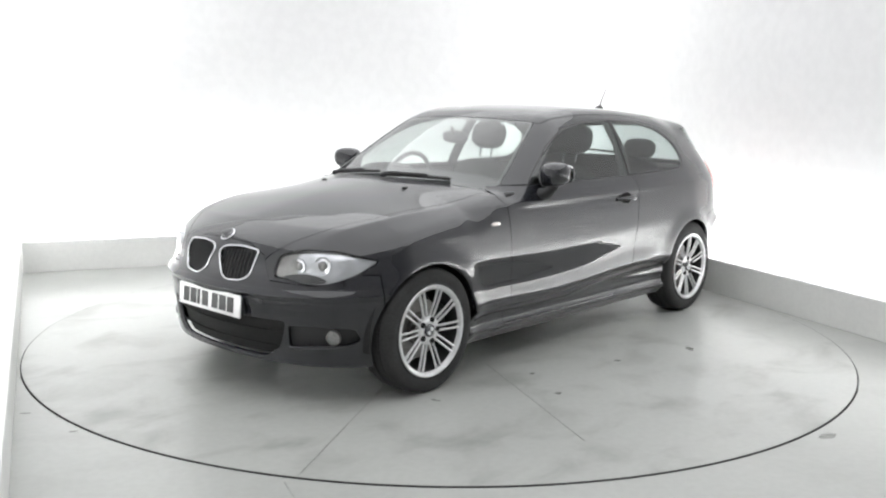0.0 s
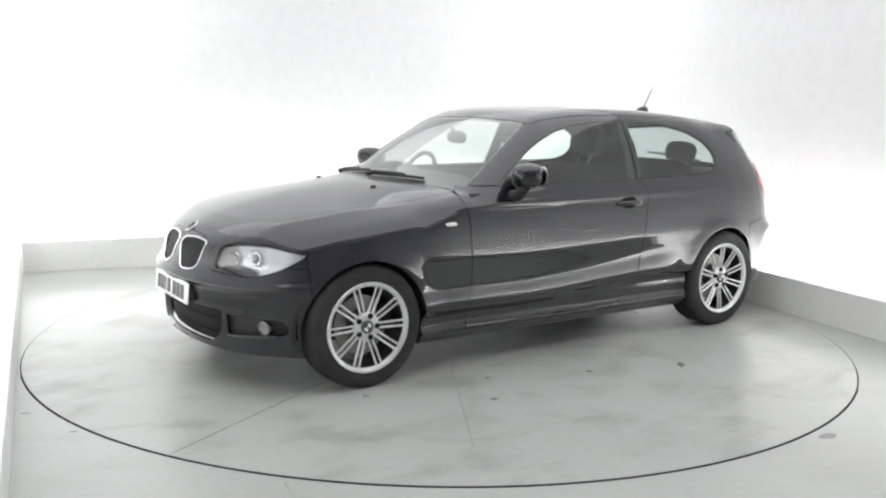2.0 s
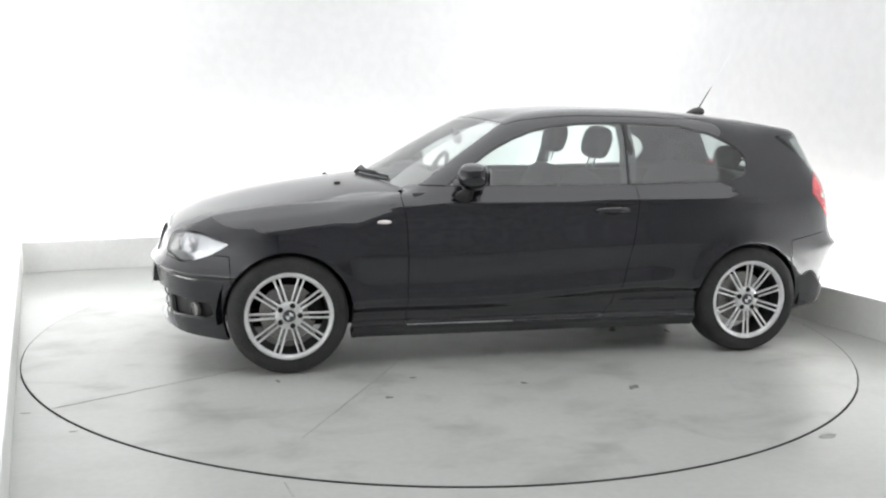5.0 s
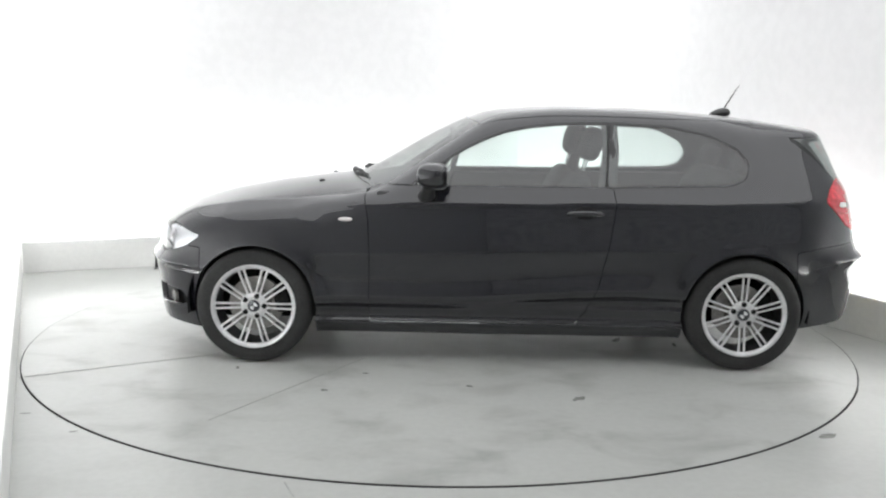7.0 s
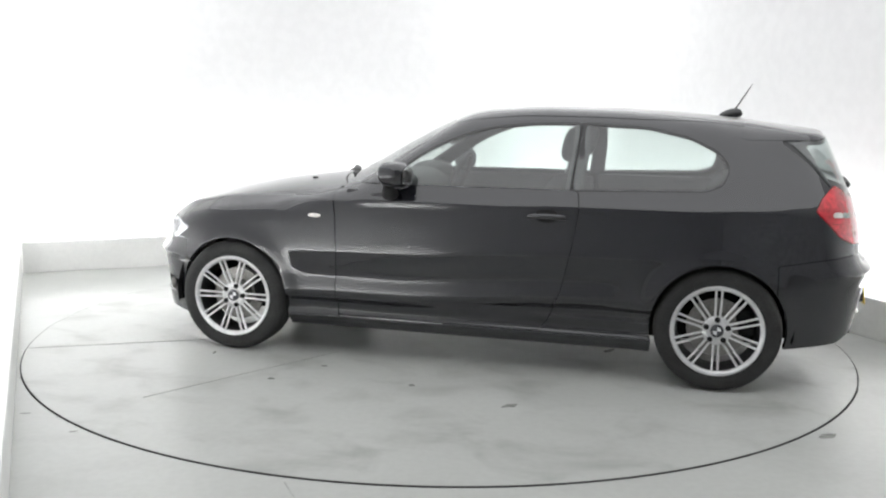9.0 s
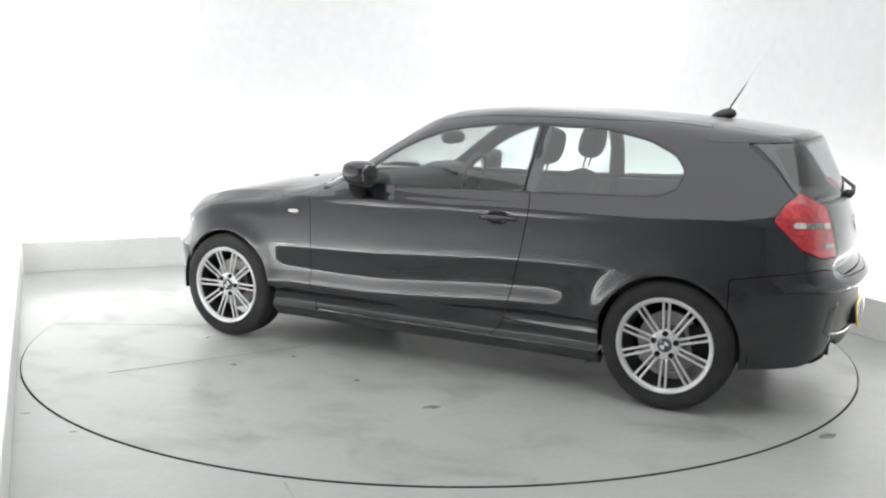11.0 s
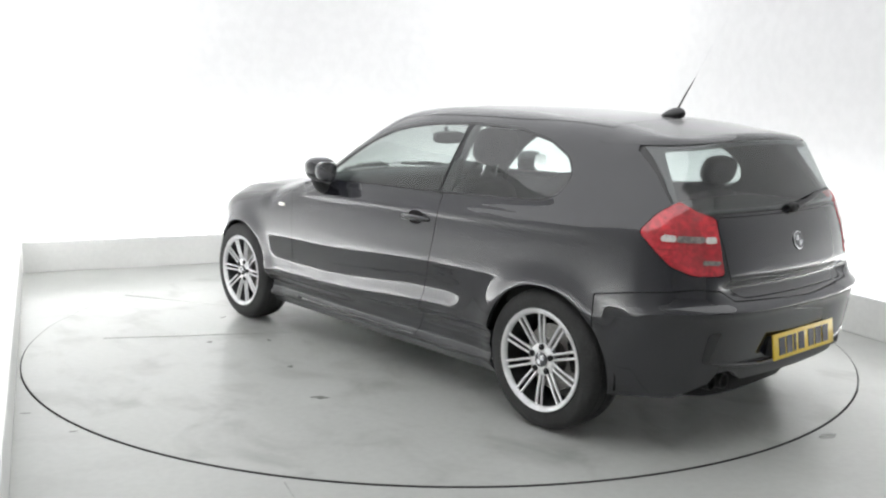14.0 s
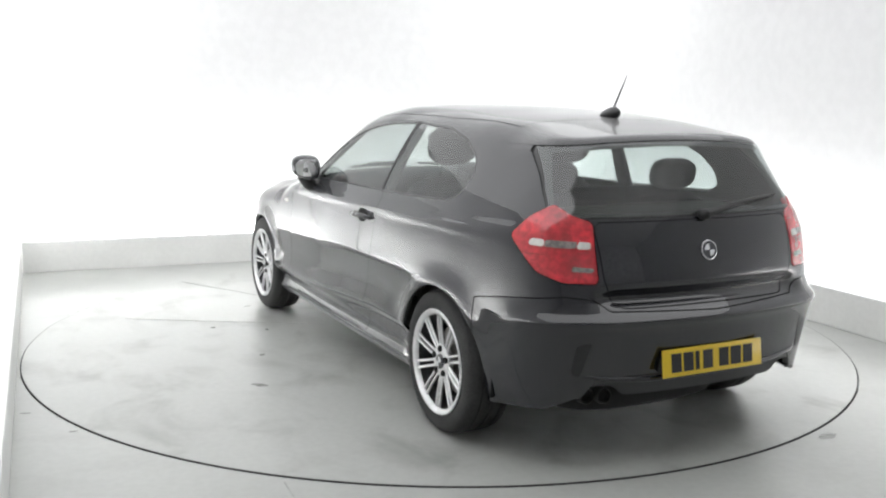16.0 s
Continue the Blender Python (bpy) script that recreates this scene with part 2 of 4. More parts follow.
def room():
    t = 0.12
    wl, wr, wb = -TROUGH, ROOM_W + TROUGH, TROUGH
    slab("wall_back", (wr - wl + 2 * t, t, ROOM_H), ((wl + wr) / 2, wb + t / 2, ROOM_H / 2), WALL, "seamless white studio back wall, brightly lit", "wall")
    slab("wall_left", (t, ROOM_L + wb, ROOM_H), (wl - t / 2, wb - (ROOM_L + wb) / 2, ROOM_H / 2), WALL, "white studio side wall, brightly lit", "wall")
    slab("wall_right", (t, ROOM_L + wb, ROOM_H), (wr + t / 2, wb - (ROOM_L + wb) / 2, ROOM_H / 2), WALL, "white studio side wall, brightly lit", "wall")
    # assumed wall behind the camera, its grey set for the light it throws back
    slab("wall_front", (wr - wl + 2 * t, t, ROOM_H), ((wl + wr) / 2, -ROOM_L - t / 2, ROOM_H / 2), END_WALL, "plain grey end wall behind the camera, unseen, added to bounce light", "wall")
    slab("ceiling", (wr - wl + 2 * t, ROOM_L + wb + 2 * t, t), ((wl + wr) / 2, (wb - ROOM_L) / 2, ROOM_H + t / 2 + 0.002), CEILING, "plain white studio ceiling", "ceiling")
    # rounded inner corner, so that the two lit walls run into each other
    bm = bmesh.new()
    rad, rows = 0.9, []
    for k in range(25):
        a = radians(90 * k / 24)
        cx, cy = wr - rad + rad * math.sin(a), wb - rad + rad * math.cos(a)
        ox, oy = (cx + 0.03 * math.sin(a), cy + 0.03 * math.cos(a)) if 0 < k < 24 else (cx, cy)
        rows.append([bm.verts.new(ROOM @ Vector(q)) for q in ((cx, cy, 0.0), (cx, cy, ROOM_H), (ox, oy, ROOM_H), (ox, oy, 0.0))])
    for a, b in zip(rows, rows[1:]):
        for k in range(4):
            bm.faces.new((a[k], a[(k + 1) % 4], b[(k + 1) % 4], b[k]))
    bmesh.ops.remove_doubles(bm, verts=bm.verts[:], dist=1e-5)
    bmesh.ops.recalc_face_normals(bm, faces=bm.faces[:])
    tagged(link_mesh("wall_corner", bm, WALL), "smoothly rounded white studio wall corner", "wall", kind="structure")
    h, w = 0.255, 0.05
    slab("plinth_back", (ROOM_W, w, h), (ROOM_W / 2, w / 2, h / 2), PLINTH, "low off-white painted board along the wall", "plinth")
    slab("plinth_left", (w, ROOM_L - 0.1, h), (-w / 2, -0.002 - (ROOM_L - 0.1) / 2, h / 2), PLINTH, "low off-white painted board along the wall", "plinth", 0.55)
    slab("plinth_right", (w, ROOM_L - 0.1, h), (ROOM_W + w / 2, w - (ROOM_L - 0.1) / 2, h / 2), PLINTH, "low off-white painted board along the wall", "plinth")


def lights():
    # strip lights in the troughs behind the plinth, washing the walls
    runs = (((ROOM_W / 2 - 0.15, 0.17, 0.06), ROOM_W - 0.3, 0.0, (24, 0, 0), 1.0), ((ROOM_W + 0.17, -3.7, 0.06), 6.6, 90.0, (0, -24, 0), 0.8), ((-0.17, -2.7, 0.06), 5.4, 90.0, (0, 24, 0), 0.9))
    for at, length, turn, lean, share in runs:
        lamp = bpy.data.lights.new("trough_strip", "AREA")
        lamp.shape, lamp.size, lamp.size_y = "RECTANGLE", length, 0.12
        lamp.energy = STRIP_WATTS * length * share
        lamp.color = (0.985, 1.0, 1.0)
        ob = new("trough_strip_light", lamp)
        ob.matrix_world = ROOM @ Matrix.Translation(at) @ pose(0, 0, 0, *lean) @ pose(0, 0, 0, 180, 0, turn)
        tagged(ob, "strip light hidden behind the low board", "strip light", kind="structure")
    # an unseen glowing sheet from wall to wall, added to light floor and car
    box = new("unseen_fill_panel")
    box.matrix_world = ROOM @ Matrix.Translation((ROOM_W / 2, TROUGH - 3.45, ROOM_H - 0.09))
    tagged(box, "unseen glowing sheet over the turntable, added as fill light", "ceiling light", kind="structure")
    wide, deep = ROOM_W + 2 * TROUGH - 0.09, 6.8
    part("fill_sheet", rbox(wide, deep, 0.02, Matrix(), 0), FILL_SHEET, box)
    for sx, sy, dx, dy in ((wide + 0.08, 0.04, 0, deep / 2 + 0.022), (wide + 0.08, 0.04, 0, -deep / 2 - 0.022), (0.04, deep, wide / 2 + 0.022, 0), (0.04, deep, -wide / 2 - 0.022, 0)):
        part("frame", rbox(sx, sy, 0.05, pose(dx, dy, 0.03), 0.004, 1), CEILING, box)


def turntable():
    tt = tagged(new("turntable"), "round grey painted car turntable with tyre scuffs", "turntable")
    part("deck", lathe([(0.0, 0.0), (DISC_R - 0.006, 0.0), (DISC_R - 0.006, -0.06), (0.0, -0.06)], 160), TABLE, tt)
    part("deck_edge", lathe([(DISC_R - 0.0055, -0.0005), (DISC_R - 0.001, -0.0015), (DISC_R - 0.001, -0.055), (DISC_R - 0.0055, -0.055)], 160, close=True), PIT, tt, "dark steel deck edge")
    # joints of the deck plates, set out in the turntable's own frame
    for a, r0, r1, w in ((29.3, 1.2, 2.435, 0.005), (60.0, 0.85, 2.05, 0.005)):
        part("joint", rbox(r1 - r0, w, 0.002, pose(0, 0, 0.0012, 0, 0, a) @ pose((r0 + r1) / 2, 0, 0), 0), JOINT, tt, "dark joint between deck plates")
    # short tyre scuffs and dark stains near the wheels' track
    rnd = random.Random(5)
    for k in range(7):
        a, rad = rnd.uniform(20, 175), rnd.uniform(0.95, 1.75)
        n = 9
        rx, ry = rnd.uniform(0.02, 0.06), rnd.uniform(0.010, 0.025)
        outline = [(rx * math.cos(2 * math.pi * i / n) * rnd.uniform(0.6, 1.2), ry * math.sin(2 * math.pi * i / n) * rnd.uniform(0.5, 1.3)) for i in range(n)]
        m = pose(0, 0, 0, 0, 0, a) @ pose(rad, 0, 0.0006 + 0.00005 * k, 0, 0, 90 + rnd.uniform(-35, 35))
        part("scuff", prism(outline, 0.0004, m), SCUFF, tt, "faint dark tyre scuff")
    return tt


# ---- the car body as a smooth solid, from which all panels are cut ----
def spline(*pts):
    """A smooth curve through (a, b) pairs, as a fast table."""
    a, b = np.array(sorted(pts)).T
    d = np.diff(b) / np.diff(a)
    s = np.concatenate([[d[0]], np.where(d[1:] * d[:-1] > 0, 2 * d[1:] * d[:-1] / (d[1:] + d[:-1] + 1e-12), 0), [d[-1]]])
    q = np.linspace(a[0], a[-1], 1500)
    i = np.clip(np.searchsorted(a, q) - 1, 0, len(a) - 2)
    h = a[i + 1] - a[i]
    t = (q - a[i]) / h
    v = (2 * t**3 - 3 * t**2 + 1) * b[i] + (t**3 - 2 * t**2 + t) * h * s[i] + (3 * t**2 - 2 * t**3) * b[i + 1] + (t**3 - t**2) * h * s[i + 1]
    k = np.exp(-np.linspace(-2, 2, 31) ** 2)
    pad = np.concatenate([np.full(15, v[0]), v, np.full(15, v[-1])])
    pad[:15] = v[0] - (v[1] - v[0]) * np.arange(15, 0, -1)
    pad[-15:] = v[-1] + (v[-1] - v[-2]) * np.arange(1, 16)
    v = np.convolve(pad, k / k.sum(), "valid")
    return lambda x: np.interp(x, q, v)


AXLE_F, AXLE_R, HUB_Z, ARCH = 1.33, -1.33, 0.315, 0.337
ROOFLINE = spline((2.2, 0.63), (2.1, 0.695), (1.95, 0.775), (1.8, 0.828), (1.6, 0.882), (1.31, 0.938), (1.07, 0.970), (0.93, 0.986), (0.86, 0.993), (0.80, 1.014), (0.61, 1.115),
                  (0.44, 1.212), (0.27, 1.300), (0.15, 1.352), (0.05, 1.382), (-0.1, 1.402), (-0.43, 1.42), (-0.77, 1.415), (-1.12, 1.393), (-1.4, 1.370),
                  (-1.64, 1.341), (-1.86, 1.312), (-2.2, 1.25))
LOWER = ((0.10, 0.690), (0.16, 0.748), (0.20, 0.786), (0.218, 0.803), (0.232, 0.806), (0.248, 0.798), (0.262, 0.791), (0.28, 0.790), (0.31, 0.801), (0.34, 0.832))
UPPER = ((0.61, 0.8475), (0.64, 0.8465), (0.70, 0.8425), (0.78, 0.836), (0.88, 0.824), (0.93, 0.808), (0.98, 0.780), (1.05, 0.748), (1.15, 0.698), (1.25, 0.640), (1.33, 0.585), (1.45, 0.49))
FLANK = spline(*LOWER, (0.362, 0.851), (0.38, 0.853), (0.41, 0.850), (0.44, 0.8455), (0.465, 0.8425), (0.49, 0.8420), (0.53, 0.8437), (0.57, 0.8458), *UPPER)
FLANK_PLAIN = spline(*LOWER, (0.37, 0.8435), (0.41, 0.8445), (0.46, 0.8452), (0.53, 0.8460), (0.57, 0.8466), *UPPER)
FLANK_END = spline((0.10, 0.745), (0.20, 0.788), (0.30, 0.817), (0.40, 0.835), (0.50, 0.8445), (0.57, 0.8465), (0.61, 0.8475), (0.64, 0.8465), (0.70, 0.8425), (0.78, 0.836),
                   (0.88, 0.824), (0.93, 0.808), (0.98, 0.780), (1.05, 0.748), (1.15, 0.698), (1.25, 0.640), (1.33, 0.585), (1.45, 0.49))
PLAN = spline((2.3, 0.80), (2.0, 0.90), (1.8, 0.935), (1.6, 0.96), (1.33, 0.98), (0.8, 0.985), (0.0, 1.0), (-1.0, 1.0), (-1.33, 0.995), (-1.6, 0.965), (-1.8, 0.925),
              (-2.0, 0.885), (-2.3, 0.82))
NOSE = spline((0.10, 1.96), (0.17, 1.995), (0.24, 2.012), (0.32, 2.022), (0.42, 2.032), (0.50, 2.044), (0.53, 2.044), (0.57, 2.031), (0.61, 2.014), (0.65, 2.006), (0.70, 1.995), (0.76, 1.962), (0.82, 1.90), (0.9, 1.8))
TAIL = spline((0.10, -1.98), (0.2, -2.04), (0.3, -2.065), (0.45, -2.090), (0.56, -2.112), (0.61, -2.128), (0.66, -2.098), (0.70, -2.082), (0.78, -2.066), (0.87, -2.045),
              (0.97, -2.01), (1.05, -1.975), (1.15, -1.928), (1.25, -1.88), (1.40, -1.81))


def smax(a, b, k):
    return np.maximum(a, b) + np.maximum(k - np.abs(a - b), 0) ** 2 / (4 * k)


def step(a, b, x):
    t = np.clip((x - a) / (b - a), 0, 1)
    return t * t * (3 - 2 * t)


def sweep_x(x, y):
    """x along the centre line that belongs to a point, for the bowed windscreen and cowl."""
    return x + 0.36 * y * y * step(-0.3, 0.3, x) * (1 - step(1.0, 1.5, x))


def solid(x, y, z):
    """Below zero inside the body."""
    y = np.abs(y)
    ends = step(1.50, 1.66, np.abs(x))
    # a ledge in the door that climbs towards the rear wheel and dies out before it
    zs = z - 0.060 * step(-0.45, 0.75, -x) * step(0.30, 0.37, z) * (1 - step(0.60, 0.76, z))
    ledge = step(-0.92, -0.70, x)
    door = FLANK(zs) * ledge + FLANK_PLAIN(zs) * (1 - ledge)
    w = (door * (1 - ends) + FLANK_END(z) * ends) * PLAN(x)
    w = w * (1 - 0.11 * step(0.92, 1.25, z) * np.clip((-0.7 - x) / 1.15, 0, 1.3) ** 1.6)
    for ax in (AXLE_F, AXLE_R):
        r = np.hypot(x - ax, z - HUB_Z)
        w = w + 0.016 * np.exp(-((r - 0.338) / 0.062) ** 2) * (1 - 0.6 * step(1.50, 1.64, -x) * (1 - step(0.46, 0.60, z)))
    w = w + 0.007 * np.clip(1 - np.abs(z - 0.893 - 0.012 * (0.3 - x)) / 0.03, 0, 1) * (1 - step(1.0, 1.4, x)) * step(-1.75, -1.4, x)
    edge_f, edge_r = 0.525, np.interp(-x, [1.5, 1.69, 1.89, 2.0], [0.535, 0.564, 0.607, 0.618])
    on_f, on_r = step(1.58, 1.9, x), step(1.66, 2.02, -x)
    w = w + on_f * (0.007 * np.clip(1 - np.abs(z - edge_f) / 0.03, 0, 1) - 0.045 * step(0.0, 0.26, edge_f - z) - 0.016 * step(0.01, 0.11, z - edge_f))
    w = w + on_r * (0.006 * np.clip(1 - np.abs(z - edge_r) / 0.03, 0, 1) - 0.036 * step(-0.02, 0.26, edge_r - z) - 0.016 * step(0.01, 0.10, z - edge_r))
    c2 = np.interp(x, [-1.9, -1.2, -0.2, 0.25, 0.7, 1.0, 1.5, 2.0], [0.12, 0.075, 0.065, 0.08, 0.08, 0.065, 0.07, 0.10])
    c4 = np.interp(x, [-1.2, -0.2, 0.25, 0.7, 1.0], [0.11, 0.08, 0.01, 0.01, 0.14])
    crown = c2 * y * y + c4 * y**4
    fold = np.interp(x, [0.8, 1.0, 1.2, 1.5, 1.8], [0.68, 0.67, 0.665, 0.645, 0.54])
    over = np.sqrt(np.maximum(y - fold, 0) ** 2 + 0.0002) - 0.01414
    on_bonnet = step(0.80, 1.40, x)
    crown = crown * (1 - on_bonnet) + on_bonnet * (0.085 * np.sqrt(y * y + 0.004) ** 1.5 - 0.0014 + 0.44 * np.where(y > fold, over, 0))
    top = ROOFLINE(sweep_x(x, y)) - crown
    front = x - NOSE(z) + 0.35 * y * y + 0.45 * y**5 - 0.020 * np.clip(1 - np.abs(z - 0.530) / 0.030, 0, 1)
    rear = TAIL(z) - x + (0.18 + 0.06 * step(0.97, 1.1, z)) * y * y + 0.5 * y**6 - 0.010 * np.clip(1 - np.abs(z - 0.620) / 0.03, 0, 1)
    rear = rear + 0.038 * np.exp(-((z - 0.694) / 0.036) ** 2) * (1 - step(0.42, 0.58, y))
    f = smax(smax(y - w, front, 0.13), rear, 0.10)
    k = 0.12 - 0.035 * step(0.0, 0.3, -x) * (1 - step(1.2, 1.45, -x)) - 0.085 * step(1.45, 1.75, -x) - 0.030 * step(-0.2, 0.35, x) * (1 - step(0.8, 1.1, x))
    return smax(f, z - top, k - 0.06 * step(0.95, 1.1, x) * (1 - step(1.6, 1.85, x)))


def run(x, y):
    """Running measure along the flank: x beside the car, unrolled round nose and tail."""
    y = np.abs(y)
    u = np.array(x, float)
    f, r = x > 1.35, x < -1.4
    u = np.where(f, 1.35 + 1.2 * (1 - np.degrees(np.arctan2(y, np.where(f, x - 1.35, 1.0))) / 90), u)
    return np.where(r, -1.4 - 1.2 * (1 - np.degrees(np.arctan2(y, np.where(r, -1.4 - x, 1.0))) / 90), u)


def solve(o, d, lo, hi):
    lo, hi = np.full(len(o), lo), np.full(len(o), hi)
    ok = (solid(*(o + d * lo[:, None]).T) < 0) & (solid(*(o + d * hi[:, None]).T) > 0)
    for _ in range(26):
        mid = (lo + hi) / 2
        ins = solid(*(o + d * mid[:, None]).T) < 0
        lo, hi = np.where(ins, mid, lo), np.where(ins, hi, mid)
    return o + d * lo[:, None], ok


def gradient(p):
    e = 0.002
    g = np.stack([solid(*(p + e * a).T) - solid(*(p - e * a).T) for a in np.eye(3)], 1)
    return g / (np.linalg.norm(g, axis=1, keepdims=True) + 1e-12)


def grid_tris(nu, nv, ok):
    i, j = np.meshgrid(np.arange(nu - 1), np.arange(nv - 1), indexing="ij")
    a = (i * nv + j).ravel()
    q = np.stack([a, a + nv, a + nv + 1, a + 1], 1)
    q = q[ok[q].all(1)]
    return np.concatenate([q[:, [0, 1, 2]], q[:, [0, 2, 3]]])


def make_skins():
    """The left half of the surface twice: seen from the side and from above."""
    us = np.concatenate([1.35 + 1.2 * np.linspace(1, 0, 100)[:-1], np.linspace(1.35, -1.4, 215), -1.4 - 1.2 * np.linspace(0, 1, 100)[1:]])
    zs = np.concatenate([np.arange(0.13, 0.595, 0.0115), np.arange(0.598, 0.735, 0.005), np.arange(0.74, 1.405, 0.0115)])
    U, Z = [a.ravel() for a in np.meshgrid(us, zs, indexing="ij")]
    af = np.radians(90 * (1 - np.clip((U - 1.35) / 1.2, 0, 1)))
    ar = np.radians(90 * (1 - np.clip((-1.4 - U) / 1.2, 0, 1)))
    o = np.stack([np.clip(U, -1.4, 1.35), 0 * U, Z], 1)
    d = np.stack([np.where(U > 0, np.cos(af), -np.cos(ar)), np.where(U > 0, np.sin(af), np.sin(ar)), 0 * U], 1)
    p, ok = solve(o, d, 0.0, 1.3)
    side = (p, grid_tris(len(us), len(zs), ok))
    xs, ys = np.arange(2.1, -2.12, -0.0125), np.linspace(0, 0.88, 76)
    X, Y = [a.ravel() for a in np.meshgrid(xs, ys, indexing="ij")]
    p2, ok2 = solve(np.stack([X, Y, 0 * X + 0.45], 1), np.tile([0.0, 0, 1], (len(X), 1)), 0.0, 1.2)
    top = (p2, grid_tris(len(xs), len(ys), ok2))
    skins = []
    for (p, t), sign in ((side, 1), (top, -1)):
        n = gradient(p)
        up = np.hypot(n[:, 0], n[:, 1]) - n[:, 2]
        up = np.where(((p[:, 0] < -1.3) & (p[:, 2] < 0.95)) | (p[:, 2] < 0.62), 1.0, up)
        skins.append(clip(p, t, sign * up)[:2])
    return skins


def clip(p, t, g):
    """Keeps the part of a triangle mesh where the field g is above zero."""
    ins = g > 0
    c = ins[t].sum(1)
    keep = [t[c == 3]]
    pts = [p]
    base = len(p)

    def cut(a, b):
        s = (g[a] / (g[a] - g[b]))[:, None]
        return p[a] + (p[b] - p[a]) * s

    for count in (1, 2):
        s = t[c == count]
        if not len(s):
            continue
        odd = ins[s] if count == 1 else ~ins[s]
        k = odd.argmax(1)
        r = np.arange(len(s))
        a, b, d = s[r, k], s[r, (k + 1) % 3], s[r, (k + 2) % 3]
        pts += [cut(a, b), cut(a, d)]
        m1, m2 = base + np.arange(len(s)), base + len(s) + np.arange(len(s))
        base += 2 * len(s)
        keep += [np.stack([a, m1, m2], 1)] if count == 1 else [np.stack([m1, b, d], 1), np.stack([m1, d, m2], 1)]
    p, t = np.concatenate(pts), np.concatenate(keep)
    if not len(t):
        return np.zeros((0, 3)), np.zeros((0, 3), int)
    key = np.round(p * 1e6).astype(np.int64)
    used = np.unique(t)
    _, first, back = np.unique(key[used], axis=0, return_index=True, return_inverse=True)
    remap = np.zeros(len(p), int)
    remap[used] = back.ravel()
    t = remap[t]
    t = t[(t[:, 0] != t[:, 1]) & (t[:, 1] != t[:, 2]) & (t[:, 0] != t[:, 2])]
    return p[used][first], t


def polygon(pts, soft=0.0):
    """A field over two coordinates: distance inside the outline, with rounded corners."""
    pts = np.array(pts, float)

    def field(u, v):
        best = np.full(len(u), 1e9)
        inside = np.zeros(len(u), bool)
        for (x0, y0), (x1, y1) in zip(pts, np.roll(pts, -1, 0)):
            ex, ey = x1 - x0, y1 - y0
            s = np.clip(((u - x0) * ex + (v - y0) * ey) / (ex * ex + ey * ey), 0, 1)
            best = np.minimum(best, np.hypot(u - x0 - s * ex, v - y0 - s * ey))
            cross = ((y0 > v) != (y1 > v)) & (u < x0 + ex * (v - y0) / (ey if abs(ey) > 1e-12 else 1e-12))
            inside ^= cross
        return np.where(inside, best, -best) + soft
    return field


def rounded(pts, r, n=5):
    """An outline with its corners rounded."""
    out = []
    m = len(pts)
    for i in range(m):
        a, b, c = (Vector(pts[(i + k) % m]) for k in (-1, 0, 1))
        ra, rc = min(r, (a - b).length * 0.45), min(r, (c - b).length * 0.45)
        p, q = b + (a - b).normalized() * ra, b + (c - b).normalized() * rc
        for k in range(n + 1):
            t = k / n
            out.append(tuple(p * (1 - t) ** 2 + b * 2 * t * (1 - t) + q * t * t))
    return out


